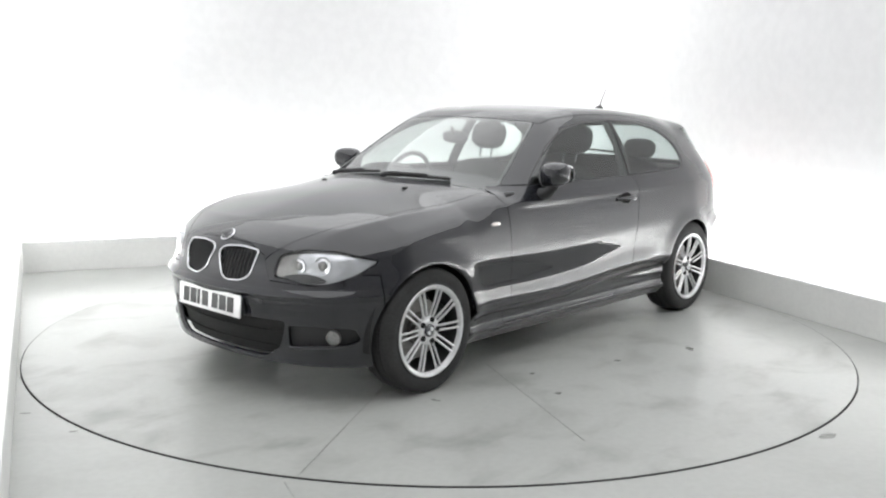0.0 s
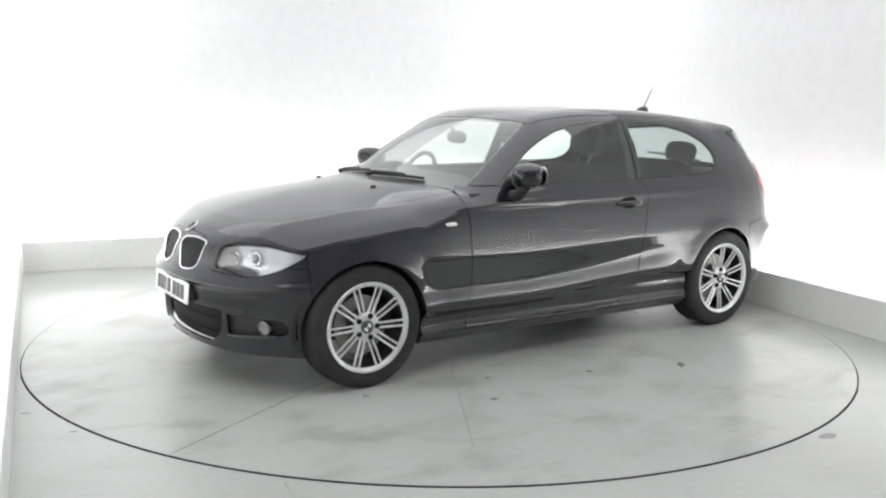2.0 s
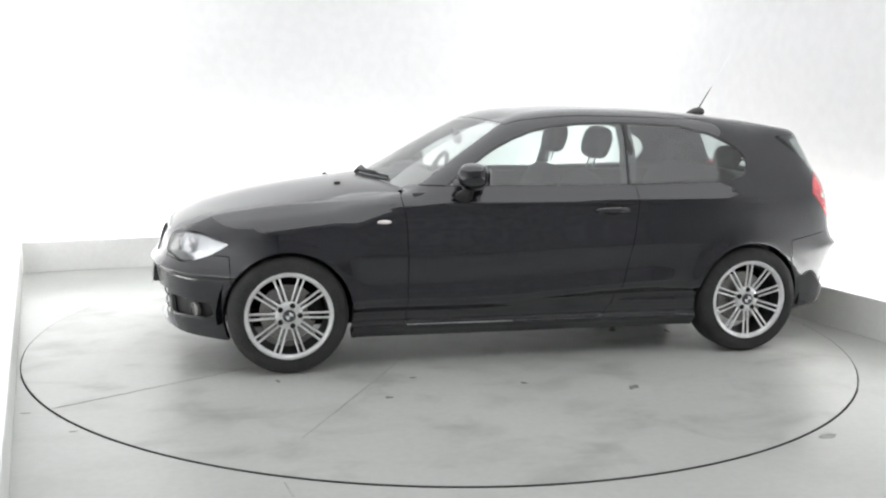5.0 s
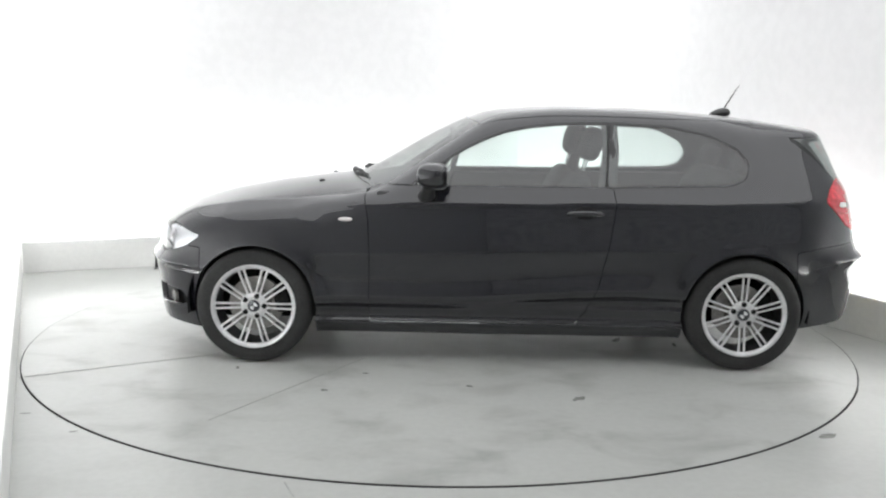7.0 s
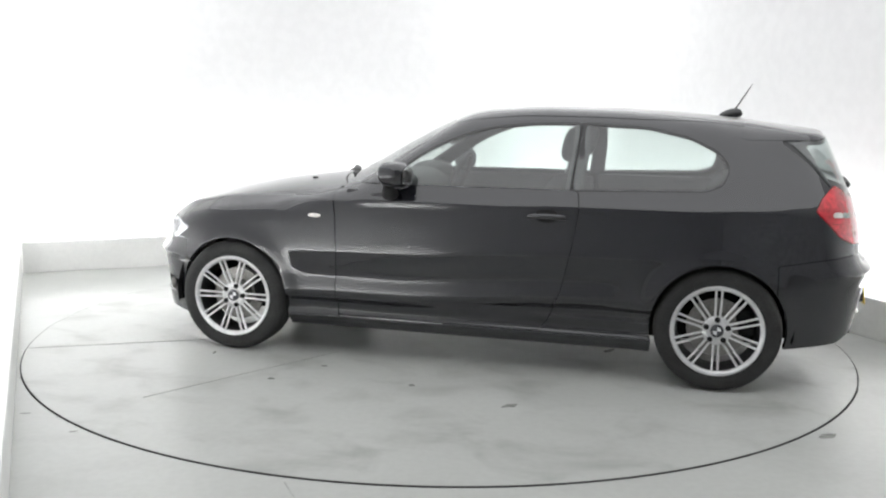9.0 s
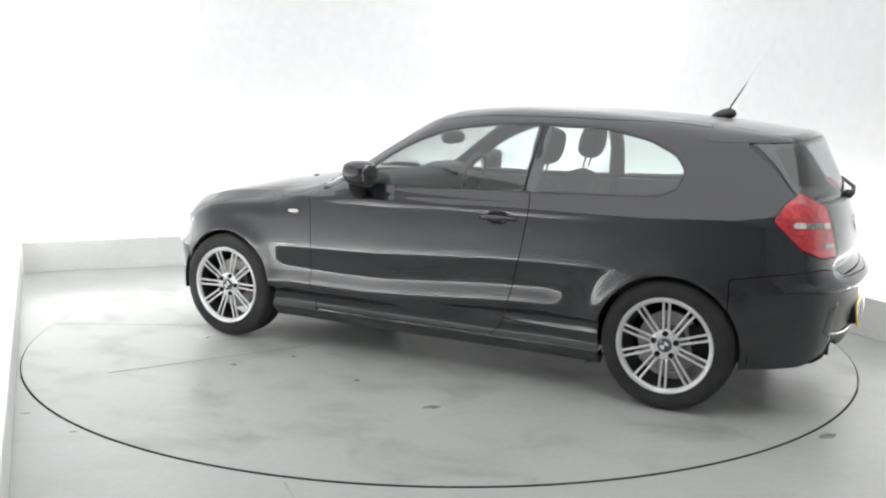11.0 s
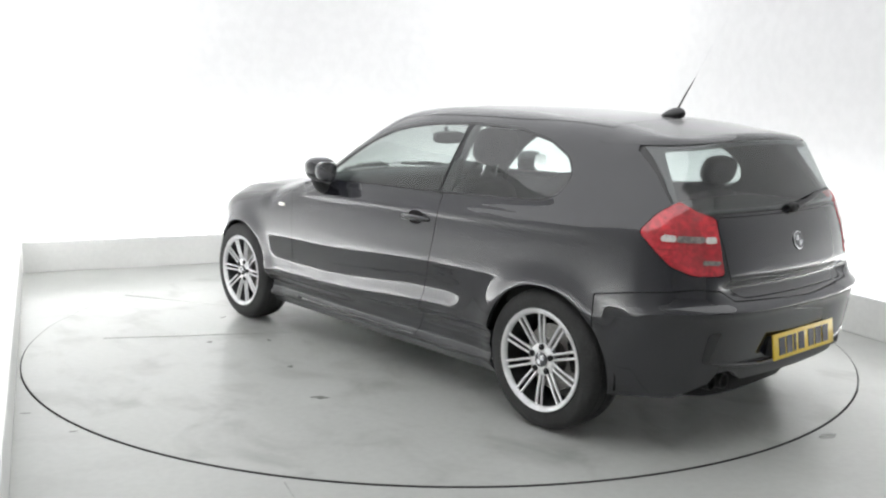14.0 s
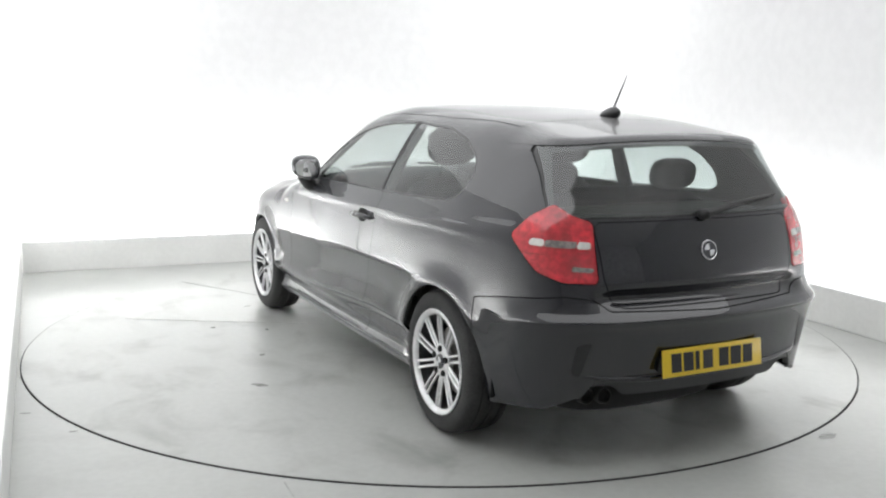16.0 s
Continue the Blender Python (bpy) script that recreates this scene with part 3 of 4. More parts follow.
def panel(name, fields, mat, parent, label="", sides=(1,), rim=0.014, lift=0.0, both=False):
    """One panel of the skin: where all fields(x, y, z, u) are above zero. both: one mesh across the middle."""
    ps, ts, off = [], [], 0
    for p, t in SKINS:
        for f in fields:
            if len(t):
                p, t = clip(p, t, f(p[:, 0], p[:, 1], p[:, 2], run(p[:, 0], p[:, 1])))
        if len(t):
            ps.append(p)
            ts.append(t + off)
            off += len(p)
    p, t = np.concatenate(ps), np.concatenate(ts)
    n = gradient(p)
    # weld the seam between the two skins so that only true edges get a rim
    fn = np.cross(p[t[:, 1]] - p[t[:, 0]], p[t[:, 2]] - p[t[:, 0]])
    bad = (fn * n[t[:, 0]]).sum(1) < 0
    t[bad] = t[bad][:, ::-1]
    nz = p + n * lift
    e = np.concatenate([t[:, [0, 1]], t[:, [1, 2]], t[:, [2, 0]]])
    ids, counts = np.unique(np.sort(e, 1), axis=0, return_counts=True)
    single = set(map(tuple, ids[counts == 1]))
    up = np.abs(np.hypot(n[:, 0], n[:, 1]) - n[:, 2])
    edge = np.array([q for q in e if (min(q), max(q)) in single and not (abs(p[q[0], 1]) < 1e-4 and abs(p[q[1], 1]) < 1e-4)
                     and not (up[q[0]] < 0.02 and up[q[1]] < 0.02)], int).reshape(-1, 2)
    v, tri, nn = [nz], [t], [n]
    if rim and len(edge):
        a, b = nz[edge[:, 0]], nz[edge[:, 1]]
        na, nb = n[edge[:, 0]], n[edge[:, 1]]
        out = np.cross(b - a, (na + nb) / 2)
        out /= np.linalg.norm(out, axis=1, keepdims=True) + 1e-12
        k, m = len(nz), len(edge)
        v += [a, b, b - nb * rim, a - na * rim]
        nn += [out * 0.8 + na * 0.6, out * 0.8 + nb * 0.6, out, out]
        i = np.arange(m)
        tri += [np.stack([k + i, k + 3 * m + i, k + m + i], 1), np.stack([k + m + i, k + 3 * m + i, k + 2 * m + i], 1)]
    v, tri, nn = np.concatenate(v), np.concatenate(tri), np.concatenate(nn)
    made = []
    if both:
        flip = np.array([1, -1, 1])
        v, nn, tri = np.concatenate([v, v * flip]), np.concatenate([nn, nn * flip]), np.concatenate([tri, tri[:, ::-1] + len(v)])
        made.append(skin_object(name, v, tri, nn, mat, parent, label))
    else:
        for s in sides:
            flip = np.array([1, s, 1])
            made.append(skin_object(name, v * flip, tri if s > 0 else tri[:, ::-1], nn * flip, mat, parent, label))
    return made[0] if len(made) == 1 else made


def skin_object(name, v, tri, nn, mat, parent, label):
    me = bpy.data.meshes.new(name)
    me.from_pydata(v.tolist(), [], tri.tolist())
    me.polygons.foreach_set("use_smooth", np.ones(len(tri), bool))
    nn = nn / (np.linalg.norm(nn, axis=1, keepdims=True) + 1e-12)
    me.normals_split_custom_set_from_vertices(nn.tolist())
    me.materials.append(mat)
    ob = new(name, me)
    ob.parent = parent
    if label:
        tagged(ob, label)
    return ob


def on_skin(x=None, y=None, z=None):
    """The point of the left flank at x, z; or of nose or tail at y, z (x gives the end's sign); with its normal."""
    if y is None:
        o, d = np.array([[x, 0.0, z]]), np.array([[0.0, 1, 0]])
    else:
        o, d = np.array([[0.9 * x, y, z]]), np.array([[float(x), 0, 0]])
    p, _ = solve(o, d, 0.0, 2.0)
    return Vector(p[0]), Vector(gradient(p)[0])


def facing(p, n, up=Vector((0, 0, 1))):
    """A pose at p with z along n and y as near up as can be."""
    zz = n.normalized()
    xx = up.cross(zz).normalized()
    yy = zz.cross(xx)
    m = Matrix((xx, yy, zz)).transposed().to_4x4()
    m.translation = p
    return m


SKINS = make_skins()


# ---- regions of the skin ----
def hood_edge(x):
    return np.interp(x, [0.5, 0.8, 1.0, 1.2, 1.5, 1.75, 1.9, 2.0], [0.66, 0.655, 0.645, 0.635, 0.605, 0.50, 0.39, 0.29])


COWL, HEADER = 0.845, 0.185
GAP = 0.0022


def pillar(x, y):
    return np.interp(sweep_x(x, y), [HEADER, 0.43, 0.64, COWL], [0.510, 0.575, 0.632, 0.682])


DOOR_GLASS = rounded([(0.475, 0.985), (0.396, 1.045), (0.325, 1.092), (0.25, 1.145), (0.185, 1.183), (0.085, 1.230), (-0.03, 1.272), (-0.15, 1.297), (-0.33, 1.316), (-0.588, 1.324), (-0.560, 0.990)], 0.012)
QUARTER_GLASS = rounded([(-0.600, 1.324), (-0.94, 1.308), (-1.15, 1.262), (-1.29, 1.195), (-1.345, 1.125), (-1.32, 1.045), (-1.24, 1.012), (-0.572, 0.992)], 0.03)
DOOR = rounded([(0.705, 0.242), (0.702, 0.6), (0.712, 0.80), (0.735, 0.93), (0.69, 0.975), (0.655, 0.982), (-0.562, 0.988), (-0.603, 0.984), (-0.617, 0.90), (-0.588, 0.70), (-0.535, 0.46), (-0.47, 0.30), (-0.42, 0.242)], 0.015)
HEADLIGHT = rounded([(2.112, 0.608), (2.078, 0.712), (1.95, 0.738), (1.79, 0.735), (1.606, 0.692), (1.715, 0.626), (1.80, 0.598), (1.87, 0.585), (1.93, 0.582), (2.0, 0.600), (2.06, 0.606)], 0.03)
TAIL_LAMP = rounded([(-1.742, 0.93), (-1.80, 1.00), (-1.885, 1.052), (-1.96, 1.01), (-2.035, 0.985), (-2.072, 0.757), (-1.95, 0.762), (-1.86, 0.80)], 0.02)
KIDNEY = rounded([(0.014, 0.695), (0.05, 0.722), (0.16, 0.730), (0.288, 0.720), (0.284, 0.66), (0.262, 0.592), (0.22, 0.570), (0.12, 0.563), (0.065, 0.59)], 0.03)
INTAKE = rounded([(-0.47, 0.405), (0.47, 0.405), (0.43, 0.27), (0.34, 0.215), (-0.34, 0.215), (-0.43, 0.27)], 0.03)
FOG_BAY = rounded([(0.475, 0.385), (0.60, 0.388), (0.725, 0.375), (0.738, 0.315), (0.70, 0.290), (0.475, 0.275)], 0.02)
TAILGATE = rounded([(-0.505, 0.985), (0.505, 0.985), (0.487, 0.76), (0.43, 0.662), (-0.43, 0.662), (-0.487, 0.76)], 0.04)
REAR_VENT = rounded([(0.545, 0.54), (0.60, 0.53), (0.605, 0.41), (0.575, 0.40)], 0.015)
VALANCE = rounded([(-0.50, 0.395), (0.50, 0.395), (0.58, 0.28), (-0.58, 0.28)], 0.02)


def xz(outline, sign=1, off=0.0):
    f = polygon(outline)
    return lambda x, y, z, u: sign * f(x, z) - off


def uz(outline, sign=1, off=0.0):
    f = polygon(outline)
    return lambda x, y, z, u: sign * f(u, z) - off


def yz(outline, end, sign=1, off=0.0):
    f = polygon(outline)
    if sign > 0:
        return lambda x, y, z, u: np.where(x * end > 0.8, f(y, z) - off, -1.0)
    return lambda x, y, z, u: np.where(x * end > 0.8, -f(y, z) - off, 1.0)


def arch(ax):
    return lambda x, y, z, u: np.hypot(x - ax, z - HUB_Z) - ARCH


def hood_in(x, y, z, u):
    return np.minimum(np.where(x > 0.4, hood_edge(x) - y, -1), sweep_x(x, y) - COWL)


def bumper_line(u):
    """Top edge of the front bumper along the flank."""
    return np.interp(u, [1.5, 1.60, 1.72, 1.9, 2.128, 2.17, 2.30, 2.55], [0.60, 0.625, 0.632, 0.578, 0.590, 0.70, 0.742, 0.752])


def nose_in(x, y, z, u):
    """Above zero on the front bumper and nose, ahead of the wheel arch seam."""
    return np.minimum(bumper_line(u) - z, u - 1.60 - 0.10 * np.clip(z - 0.5, 0, 1))


def tail_line(u):
    return np.interp(u, [-2.6, -2.12, -2.05, -1.96, -1.76, -1.47], [0.640, 0.655, 0.70, 0.712, 0.689, 0.636])


def tail_in(x, y, z, u):
    return np.minimum(tail_line(u) - z, -1.585 - u)


def minus(f, gap=GAP):
    return lambda x, y, z, u: -f(x, y, z, u) - gap


def plus(f, gap=GAP):
    return lambda x, y, z, u: f(x, y, z, u) - gap


def screen_in(x, y, z, u):
    s = sweep_x(x, y)
    return np.minimum(np.minimum(COWL - s, s - HEADER), pillar(x, y) - y)


def roof_in(x, y, z, u):
    s = sweep_x(x, y)
    return np.minimum(np.minimum(HEADER - s, x + 1.44 - 0.10 * y * y), 0.545 - 0.10 * np.clip(-x - 0.9, 0, 1) - y)


def gate_top(y):
    return 1.292 - 0.09 * y * y


def spoiler_in(x, y, z, u):
    return np.minimum(np.minimum(-1.44 + 0.10 * y * y - x, z - gate_top(y)), 0.58 - y)


def glass_edge(z):
    return np.interp(z, [0.98, 1.10, 1.27], [0.650, 0.620, 0.560])


def hatch_in(x, y, z, u):
    """Rear window and the gate round it."""
    return np.minimum(np.minimum(np.where(x < -1.6, glass_edge(z) - y, -1), z - 1.0), gate_top(y) - z)


def build_body(car):
    LR = (1, -1)
    panel("bonnet", [plus(hood_in), lambda x, y, z, u: sweep_x(x, y) - COWL - 0.010, lambda x, y, z, u: np.where(x > 1.75, z - np.maximum(bumper_line(u), 0.0) - GAP, 1),
                     uz(HEADLIGHT, -1, GAP)], PAINT, car, "gloss black bonnet", both=True)
    panel("cowl", [lambda x, y, z, u: COWL + 0.008 - sweep_x(x, y), lambda x, y, z, u: sweep_x(x, y) - COWL + 0.004, lambda x, y, z, u: 0.67 - y], PLASTIC, car, "black plastic scuttle below the windscreen", both=True, lift=-0.006)
    panel("windscreen", [plus(screen_in)], SCREEN_GLASS, car, "clear laminated windscreen", both=True, rim=0.005, lift=-0.002)
    panel("roof", [plus(roof_in, 0.003)], PAINT, car, "gloss black roof skin", both=True)
    panel("spoiler", [plus(spoiler_in, 0.0008)], PAINT, car, "gloss black roof spoiler lip", both=True, rim=0.03)
    panel("rear_window", [plus(hatch_in, 0.004)], REAR_GLASS, car, "dark tinted rear window", both=True, rim=0.005)
    panel("tailgate", [yz(TAILGATE, -1, 1, GAP), lambda x, y, z, u: 0.998 - z, uz(TAIL_LAMP, -1, GAP)], PAINT, car, "gloss black tailgate", both=True)
    panel("front_bumper", [plus(nose_in), arch(AXLE_F), uz(HEADLIGHT, -1, GAP), yz(KIDNEY, 1, -1, 0.0), yz(INTAKE, 1, -1, 0.0), yz(FOG_BAY, 1, -1, 0.0),
                           lambda x, y, z, u: z - np.interp(u, [1.55, 1.8, 2.1, 2.55], [0.175, 0.185, 0.195, 0.20])], PAINT, car, "gloss black sports front bumper", both=True, rim=0.03)
    panel("rear_bumper", [plus(tail_in), arch(AXLE_R), yz(TAILGATE, -1, -1, GAP), uz(TAIL_LAMP, -1, GAP), yz(VALANCE, -1, -1, 0.002),
                          lambda x, y, z, u: z - np.interp(u, [-2.6, -2.2, -2.0, -1.9, -1.6], [0.32, 0.33, 0.31, 0.26, 0.225])], PAINT, car, "gloss black sports rear bumper", both=True, rim=0.03)
    panel("front_wing", [minus(nose_in), arch(AXLE_F), minus(hood_in), lambda x, y, z, u: u - 0.700 - 0.03 * np.clip((z - 0.75) / 0.2, 0, 1), xz(DOOR, -1, GAP), uz(HEADLIGHT, -1, GAP),
                         minus(screen_in), lambda x, y, z, u: z - 0.235 - GAP], PAINT, car, sides=LR, rim=0.03)
    panel("door", [xz(DOOR, 1, GAP)], PAINT, car, "gloss black door", sides=LR)
    panel("door_window", [xz(DOOR_GLASS, 1, 0.0)], GLASS, car, "tinted door glass", sides=LR, rim=0.004, lift=-0.004)
    panel("quarter_window", [xz(QUARTER_GLASS, 1, 0.0)], GLASS, car, "tinted rear quarter glass", sides=LR, rim=0.004, lift=-0.004)
    flank = [minus(tail_in), arch(AXLE_R), minus(hood_in, 0.0), minus(screen_in), minus(roof_in, 0.003), minus(hatch_in, 0.004), minus(spoiler_in, 0.0008), xz(DOOR, -1, GAP),
             xz(DOOR_GLASS, -1, 0.010), xz(QUARTER_GLASS, -1, 0.010), uz(TAIL_LAMP, -1, GAP), yz(TAILGATE, -1, -1, GAP), lambda x, y, z, u: z - 0.235 - GAP,
             lambda x, y, z, u: 0.727 - x,
             lambda x, y, z, u: np.where(z < 0.985, 0.1 - x, 1.0)]
    panel("quarter_panel", flank, PAINT, car, "gloss black rear wing and roof pillar", sides=LR)
    for outline in (DOOR_GLASS, QUARTER_GLASS):
        panel("window_seal", [xz(outline, -1, 0.0), lambda x, y, z, u, f=polygon(outline): f(x, z) + 0.012, xz(QUARTER_GLASS if outline is DOOR_GLASS else DOOR_GLASS, -1, 0.0)],
              SATIN, car, "black rubber window seal", sides=LR, rim=0.01, lift=-0.001)
    for name, zone, lift in (("rear_window_seal", hatch_in, -0.010), ("windscreen_seal", screen_in, -0.008)):
        panel(name, [lambda x, y, z, u, q=zone: q(x, y, z, u) + 0.022, lambda x, y, z, u, q=zone: 0.02 - q(x, y, z, u)], SATIN, car, "black bonded glass surround", both=True, rim=0.0, lift=lift)
    panel("sill", [lambda x, y, z, u: 0.235 - z, lambda x, y, z, u: z - 0.165, arch(AXLE_F), arch(AXLE_R), lambda x, y, z, u: 0.995 - x, lambda x, y, z, u: x + 1.0], PAINT, car, "gloss black side skirt", sides=LR, rim=0.05)
    # inner shell behind the shut lines
    panel("inner_shell", [minus(screen_in, 0.005), minus(hatch_in, 0.006), xz(DOOR_GLASS, -1, 0.006), xz(QUARTER_GLASS, -1, 0.006), arch(AXLE_F), arch(AXLE_R),
                          uz(HEADLIGHT, -1, 0.004), yz(KIDNEY, 1, -1, 0.004), yz(INTAKE, 1, -1, 0.004), yz(FOG_BAY, 1, -1, 0.004), yz(VALANCE, -1, -1, 0.0), lambda x, y, z, u: z - 0.29],
          DARK, car, "dark inner body shell", both=True, rim=0.0, lift=-0.017)
    # lamps
    panel("headlight_bowl", [uz(HEADLIGHT, 1, 0.004)], AMBERLESS, car, "silver headlight bowl", sides=LR, rim=0.0, lift=-0.022)
    lenses = panel("headlight_lens", [uz(HEADLIGHT, 1, GAP)], LENS, car, "clear headlight lens", sides=LR, rim=0.02)
    for s in LR:
        for y, z, r in ((0.50, 0.662, 0.040), (0.60, 0.668, 0.044)):
            p, n = on_skin(1, y, z)
            n = Vector((0.93, 0.32, 0.08)).normalized()
            m = facing(p - n * 0.022, n)
            if s < 0:
                m = Matrix.Diagonal((1, -1, 1, 1)) @ m
            part("headlight_ring", lathe([(r, 0.0), (r, 0.010), (r * 0.90, 0.008), (r * 0.55, -0.02)], 32, m), AMBERLESS, car, "silver headlight ring")
            part("headlight_bulb", blob(r * 0.50, r * 0.50, 0.014, m, 2.2, 16), DISC_METAL, car)
    inner = rounded([(2.105, 0.615), (2.075, 0.705), (1.985, 0.728), (1.995, 0.606)], 0.02)
    lid = rounded([(2.065, 0.611), (2.02, 0.624), (1.95, 0.632), (1.89, 0.622), (1.84, 0.604), (1.87, 0.590), (1.93, 0.587), (2.0, 0.605)], 0.01)
    panel("headlight_lid", [uz(lid)], SATIN, car, "dark lower lid inside the headlight", sides=LR, rim=0.003, lift=-0.010)
    panel("indicator_reflector", [uz(inner)], DISC_METAL, car, "dull grey indicator reflector", sides=LR, rim=0.0, lift=-0.016)
    panel("tail_lamp", [uz(TAIL_LAMP, 1, GAP)], RED_LENS, car, "red tail lamp lens", sides=LR, rim=0.03, lift=0.004)
    for a, b, mat, say in ((-1.825, -1.878, CLEAR_BAR, "clear white lamp bar"), (-1.880, -1.985, SMOKED, "smoked middle of the lamp bar"), (-1.987, -2.032, CLEAR_BAR, "clear white lamp bar")):
        za, zb = 0.924 + 0.058 * (a + 1.825), 0.924 + 0.058 * (b + 1.825)
        panel("indicator_bar", [uz(rounded([(a, za), (b, zb), (b, zb - 0.025), (a, za - 0.026)], 0.005))], mat, car, say, sides=LR, rim=0.004, lift=0.0065)
    rev = rounded([(-1.975, 0.824), (-2.05, 0.818), (-2.052, 0.800), (-1.975, 0.806)], 0.006)
    panel("reversing_lamp", [uz(rev)], SMOKED, car, "small smoked reversing lamp", sides=LR, rim=0.004, lift=0.0065)
    for z0 in (0.966, 0.866, 0.842):
        line = [(-1.80, z0 + 0.004), (-2.06, z0 - 0.006), (-2.06, z0 - 0.010), (-1.80, z0)]
        panel("lens_rib", [uz(line), uz(TAIL_LAMP, 1, 0.012)], DARK_RED, car, "dark red rib in the lamp lens", sides=LR, rim=0.003, lift=0.0055)
    # kidney grilles
    k = polygon(KIDNEY)
    panel("grille_surround", [yz(KIDNEY, 1, 1, 0.0), lambda x, y, z, u: 0.0065 - k(y, z)], CHROME, car, "chrome kidney grille surround", sides=LR, rim=0.006, lift=0.004)
    panel("grille_backing", [yz(KIDNEY, 1, 1, 0.010)], DARK, car, sides=LR, rim=0.0, lift=-0.035)
    for s in LR:
        for i in range(11):
            y = 0.042 + i * 0.0235
            lo, hi = (np.interp(y, [0.016, 0.04, 0.12, 0.24, 0.285, 0.315], [0.66, 0.575, 0.565, 0.585, 0.62, 0.71]), 0.712)
            a, _ = on_skin(1, y, lo)
            b, _ = on_skin(1, y, hi)
            part("grille_slat", tube([(a.x - 0.012, s * y, a.z), ((a.x + b.x) / 2 - 0.010, s * y, (a.z + b.z) / 2), (b.x - 0.012, s * y, b.z)], 0.005, 6, flat=1.0), SATIN, car)
    panel("intake_mesh", [yz(INTAKE, 1, 1, -0.004)], DARK, car, "black lower intake mesh", both=True, rim=0.0, lift=-0.045)
    for z in (0.27, 0.34):
        pts = []
        for y in np.linspace(-0.42, 0.42, 15):
            p, _ = on_skin(1, abs(y) + 1e-4, z)
            pts.append((p.x - 0.032, y, z))
        part("intake_bar", tube(pts, 0.004, 6), DARK, car, "thin black intake bar")
    panel("fog_bay", [yz(FOG_BAY, 1, 1, -0.004)], PLASTIC, car, "black fog lamp recess", sides=LR, rim=0.0, lift=-0.03)
    panel("rear_vent", [yz(REAR_VENT, -1, 1, 0)], PLASTIC, car, "black dummy vent in the rear bumper", sides=LR, rim=0.004, lift=0.002)
    panel("rear_valance", [yz(VALANCE, -1, 1, 0.002), lambda x, y, z, u: z - 0.315 - 0.045 * np.exp(-((y - 0.49) / 0.08) ** 4)], VALANCE_GREY, car, "grey textured lower valance", both=True, rim=0.03, lift=-0.003)
    rail = []
    for y in np.linspace(-0.56, 0.56, 25):
        p, n = on_skin(-1, abs(y) + 1e-4, 0.374 + 0.03 * abs(y / 0.56) ** 4)
        rail.append((p.x + 0.002, y, p.z))
    part("valance_lip", tube(rail, [0.004] + [0.011] * 23 + [0.004], 10), PAINT, car, "rounded ledge above the rear valance")
    for s in LR:
        p, n = on_skin(1, 0.657, 0.330)
        m = facing(p - n * 0.012, (n + Vector((0.7, 0, 0))).normalized())
        if s < 0:
            m = Matrix.Diagonal((1, -1, 1, 1)) @ m
        fog = part("fog_lamp", lathe([(0.035, -0.01), (0.035, 0.010), (0.031, 0.012), (0.027, 0.0), (0.0, -0.012)], 32, m), DISC_METAL, car, "round fog lamp with steel reflector")
        part("lens", lathe([(0.030, 0.010), (0.022, 0.016), (0.0, 0.019)], 28, m), LENS, fog)
        rail = []
        for y in np.linspace(0.475, 0.69, 9):
            p, n = on_skin(1, y, 0.279 + 0.09 * max(0.0, y - 0.52))
            rail.append((p.x - 0.003, s * y, p.z))
        part("bumper_lip", tube(rail, [0.004] + [0.0085] * 7 + [0.004], 8), PAINT, car, "rounded lip below the fog lamp")
        p, n = on_skin(0.832, None, 0.800)
        m = facing(p, n)
        if s < 0:
            m = Matrix.Diagonal((1, -1, 1, 1)) @ m
        part("side_repeater", blob(0.038, 0.011, 0.006, m, 2.4, 16), CLEAR_BAR, car, "white side indicator lens")
        p, n = on_skin(1, 0.352, 0.490)
        m = facing(p, n)
        part("washer_cap", blob(0.009, 0.009, 0.004, Matrix.Diagonal((1, s, 1, 1)) @ m, 2.2, 12), SATIN, car, "small round bumper cap")
        handle(car, s)
        door_mirror(car, s)


def handle(car, s):
    p, n = on_skin(-0.452, None, 0.853)
    m = facing(p, n)
    flip = Matrix.Diagonal((1, s, 1, 1))
    # no hollow is cut: a black blob on the skin gives its shade
    part("handle_shade", blob(0.060, 0.036, 0.006, flip @ m @ pose(0, 0.004, 0), 2.3, 20), DARK, car, "matte black blob as the shaded hollow behind the handle")
    part("door_handle", tube([flip @ m @ Vector(q) for q in ((-0.095, -0.004, 0.002), (-0.075, -0.002, 0.020), (-0.03, 0, 0.030), (0.03, 0, 0.030), (0.075, -0.002, 0.020), (0.095, -0.004, 0.002))],
                             [0.010, 0.013, 0.0135, 0.0135, 0.013, 0.010], 12, flat=1.0), PAINT, car, "black bow door handle")


def door_mirror(car, s):
    flip = Matrix.Diagonal((1, s, 1, 1))

    def shape(c):
        return Vector((c.x + 0.25 * abs(c.y + 0.08) * 0.3, c.y, c.z * (1 - 0.18 * (c.y / 0.11)) + 0.012 * (c.y / 0.11)))
    shell = part("mirror_housing", blob(0.080, 0.084, 0.070, flip @ pose(0.357, 0.854, 1.040, 0, 0, -14), 2.8, 28, bend=shape), PAINT, car, "gloss black mirror housing")
    part("mirror_glass", blob(0.003, 0.066, 0.050, flip @ pose(0.281, 0.870, 1.040, 0, -4, -8), 3.0, 20), MIRROR, shell, "mirror glass")
    part("mirror_foot", tube([flip @ Vector(q) for q in ((0.40, 0.785, 0.925), (0.395, 0.83, 0.940), (0.385, 0.875, 0.985))], [0.052, 0.042, 0.030], 14, flat=0.75), PLASTIC, car, "black plastic mirror foot")


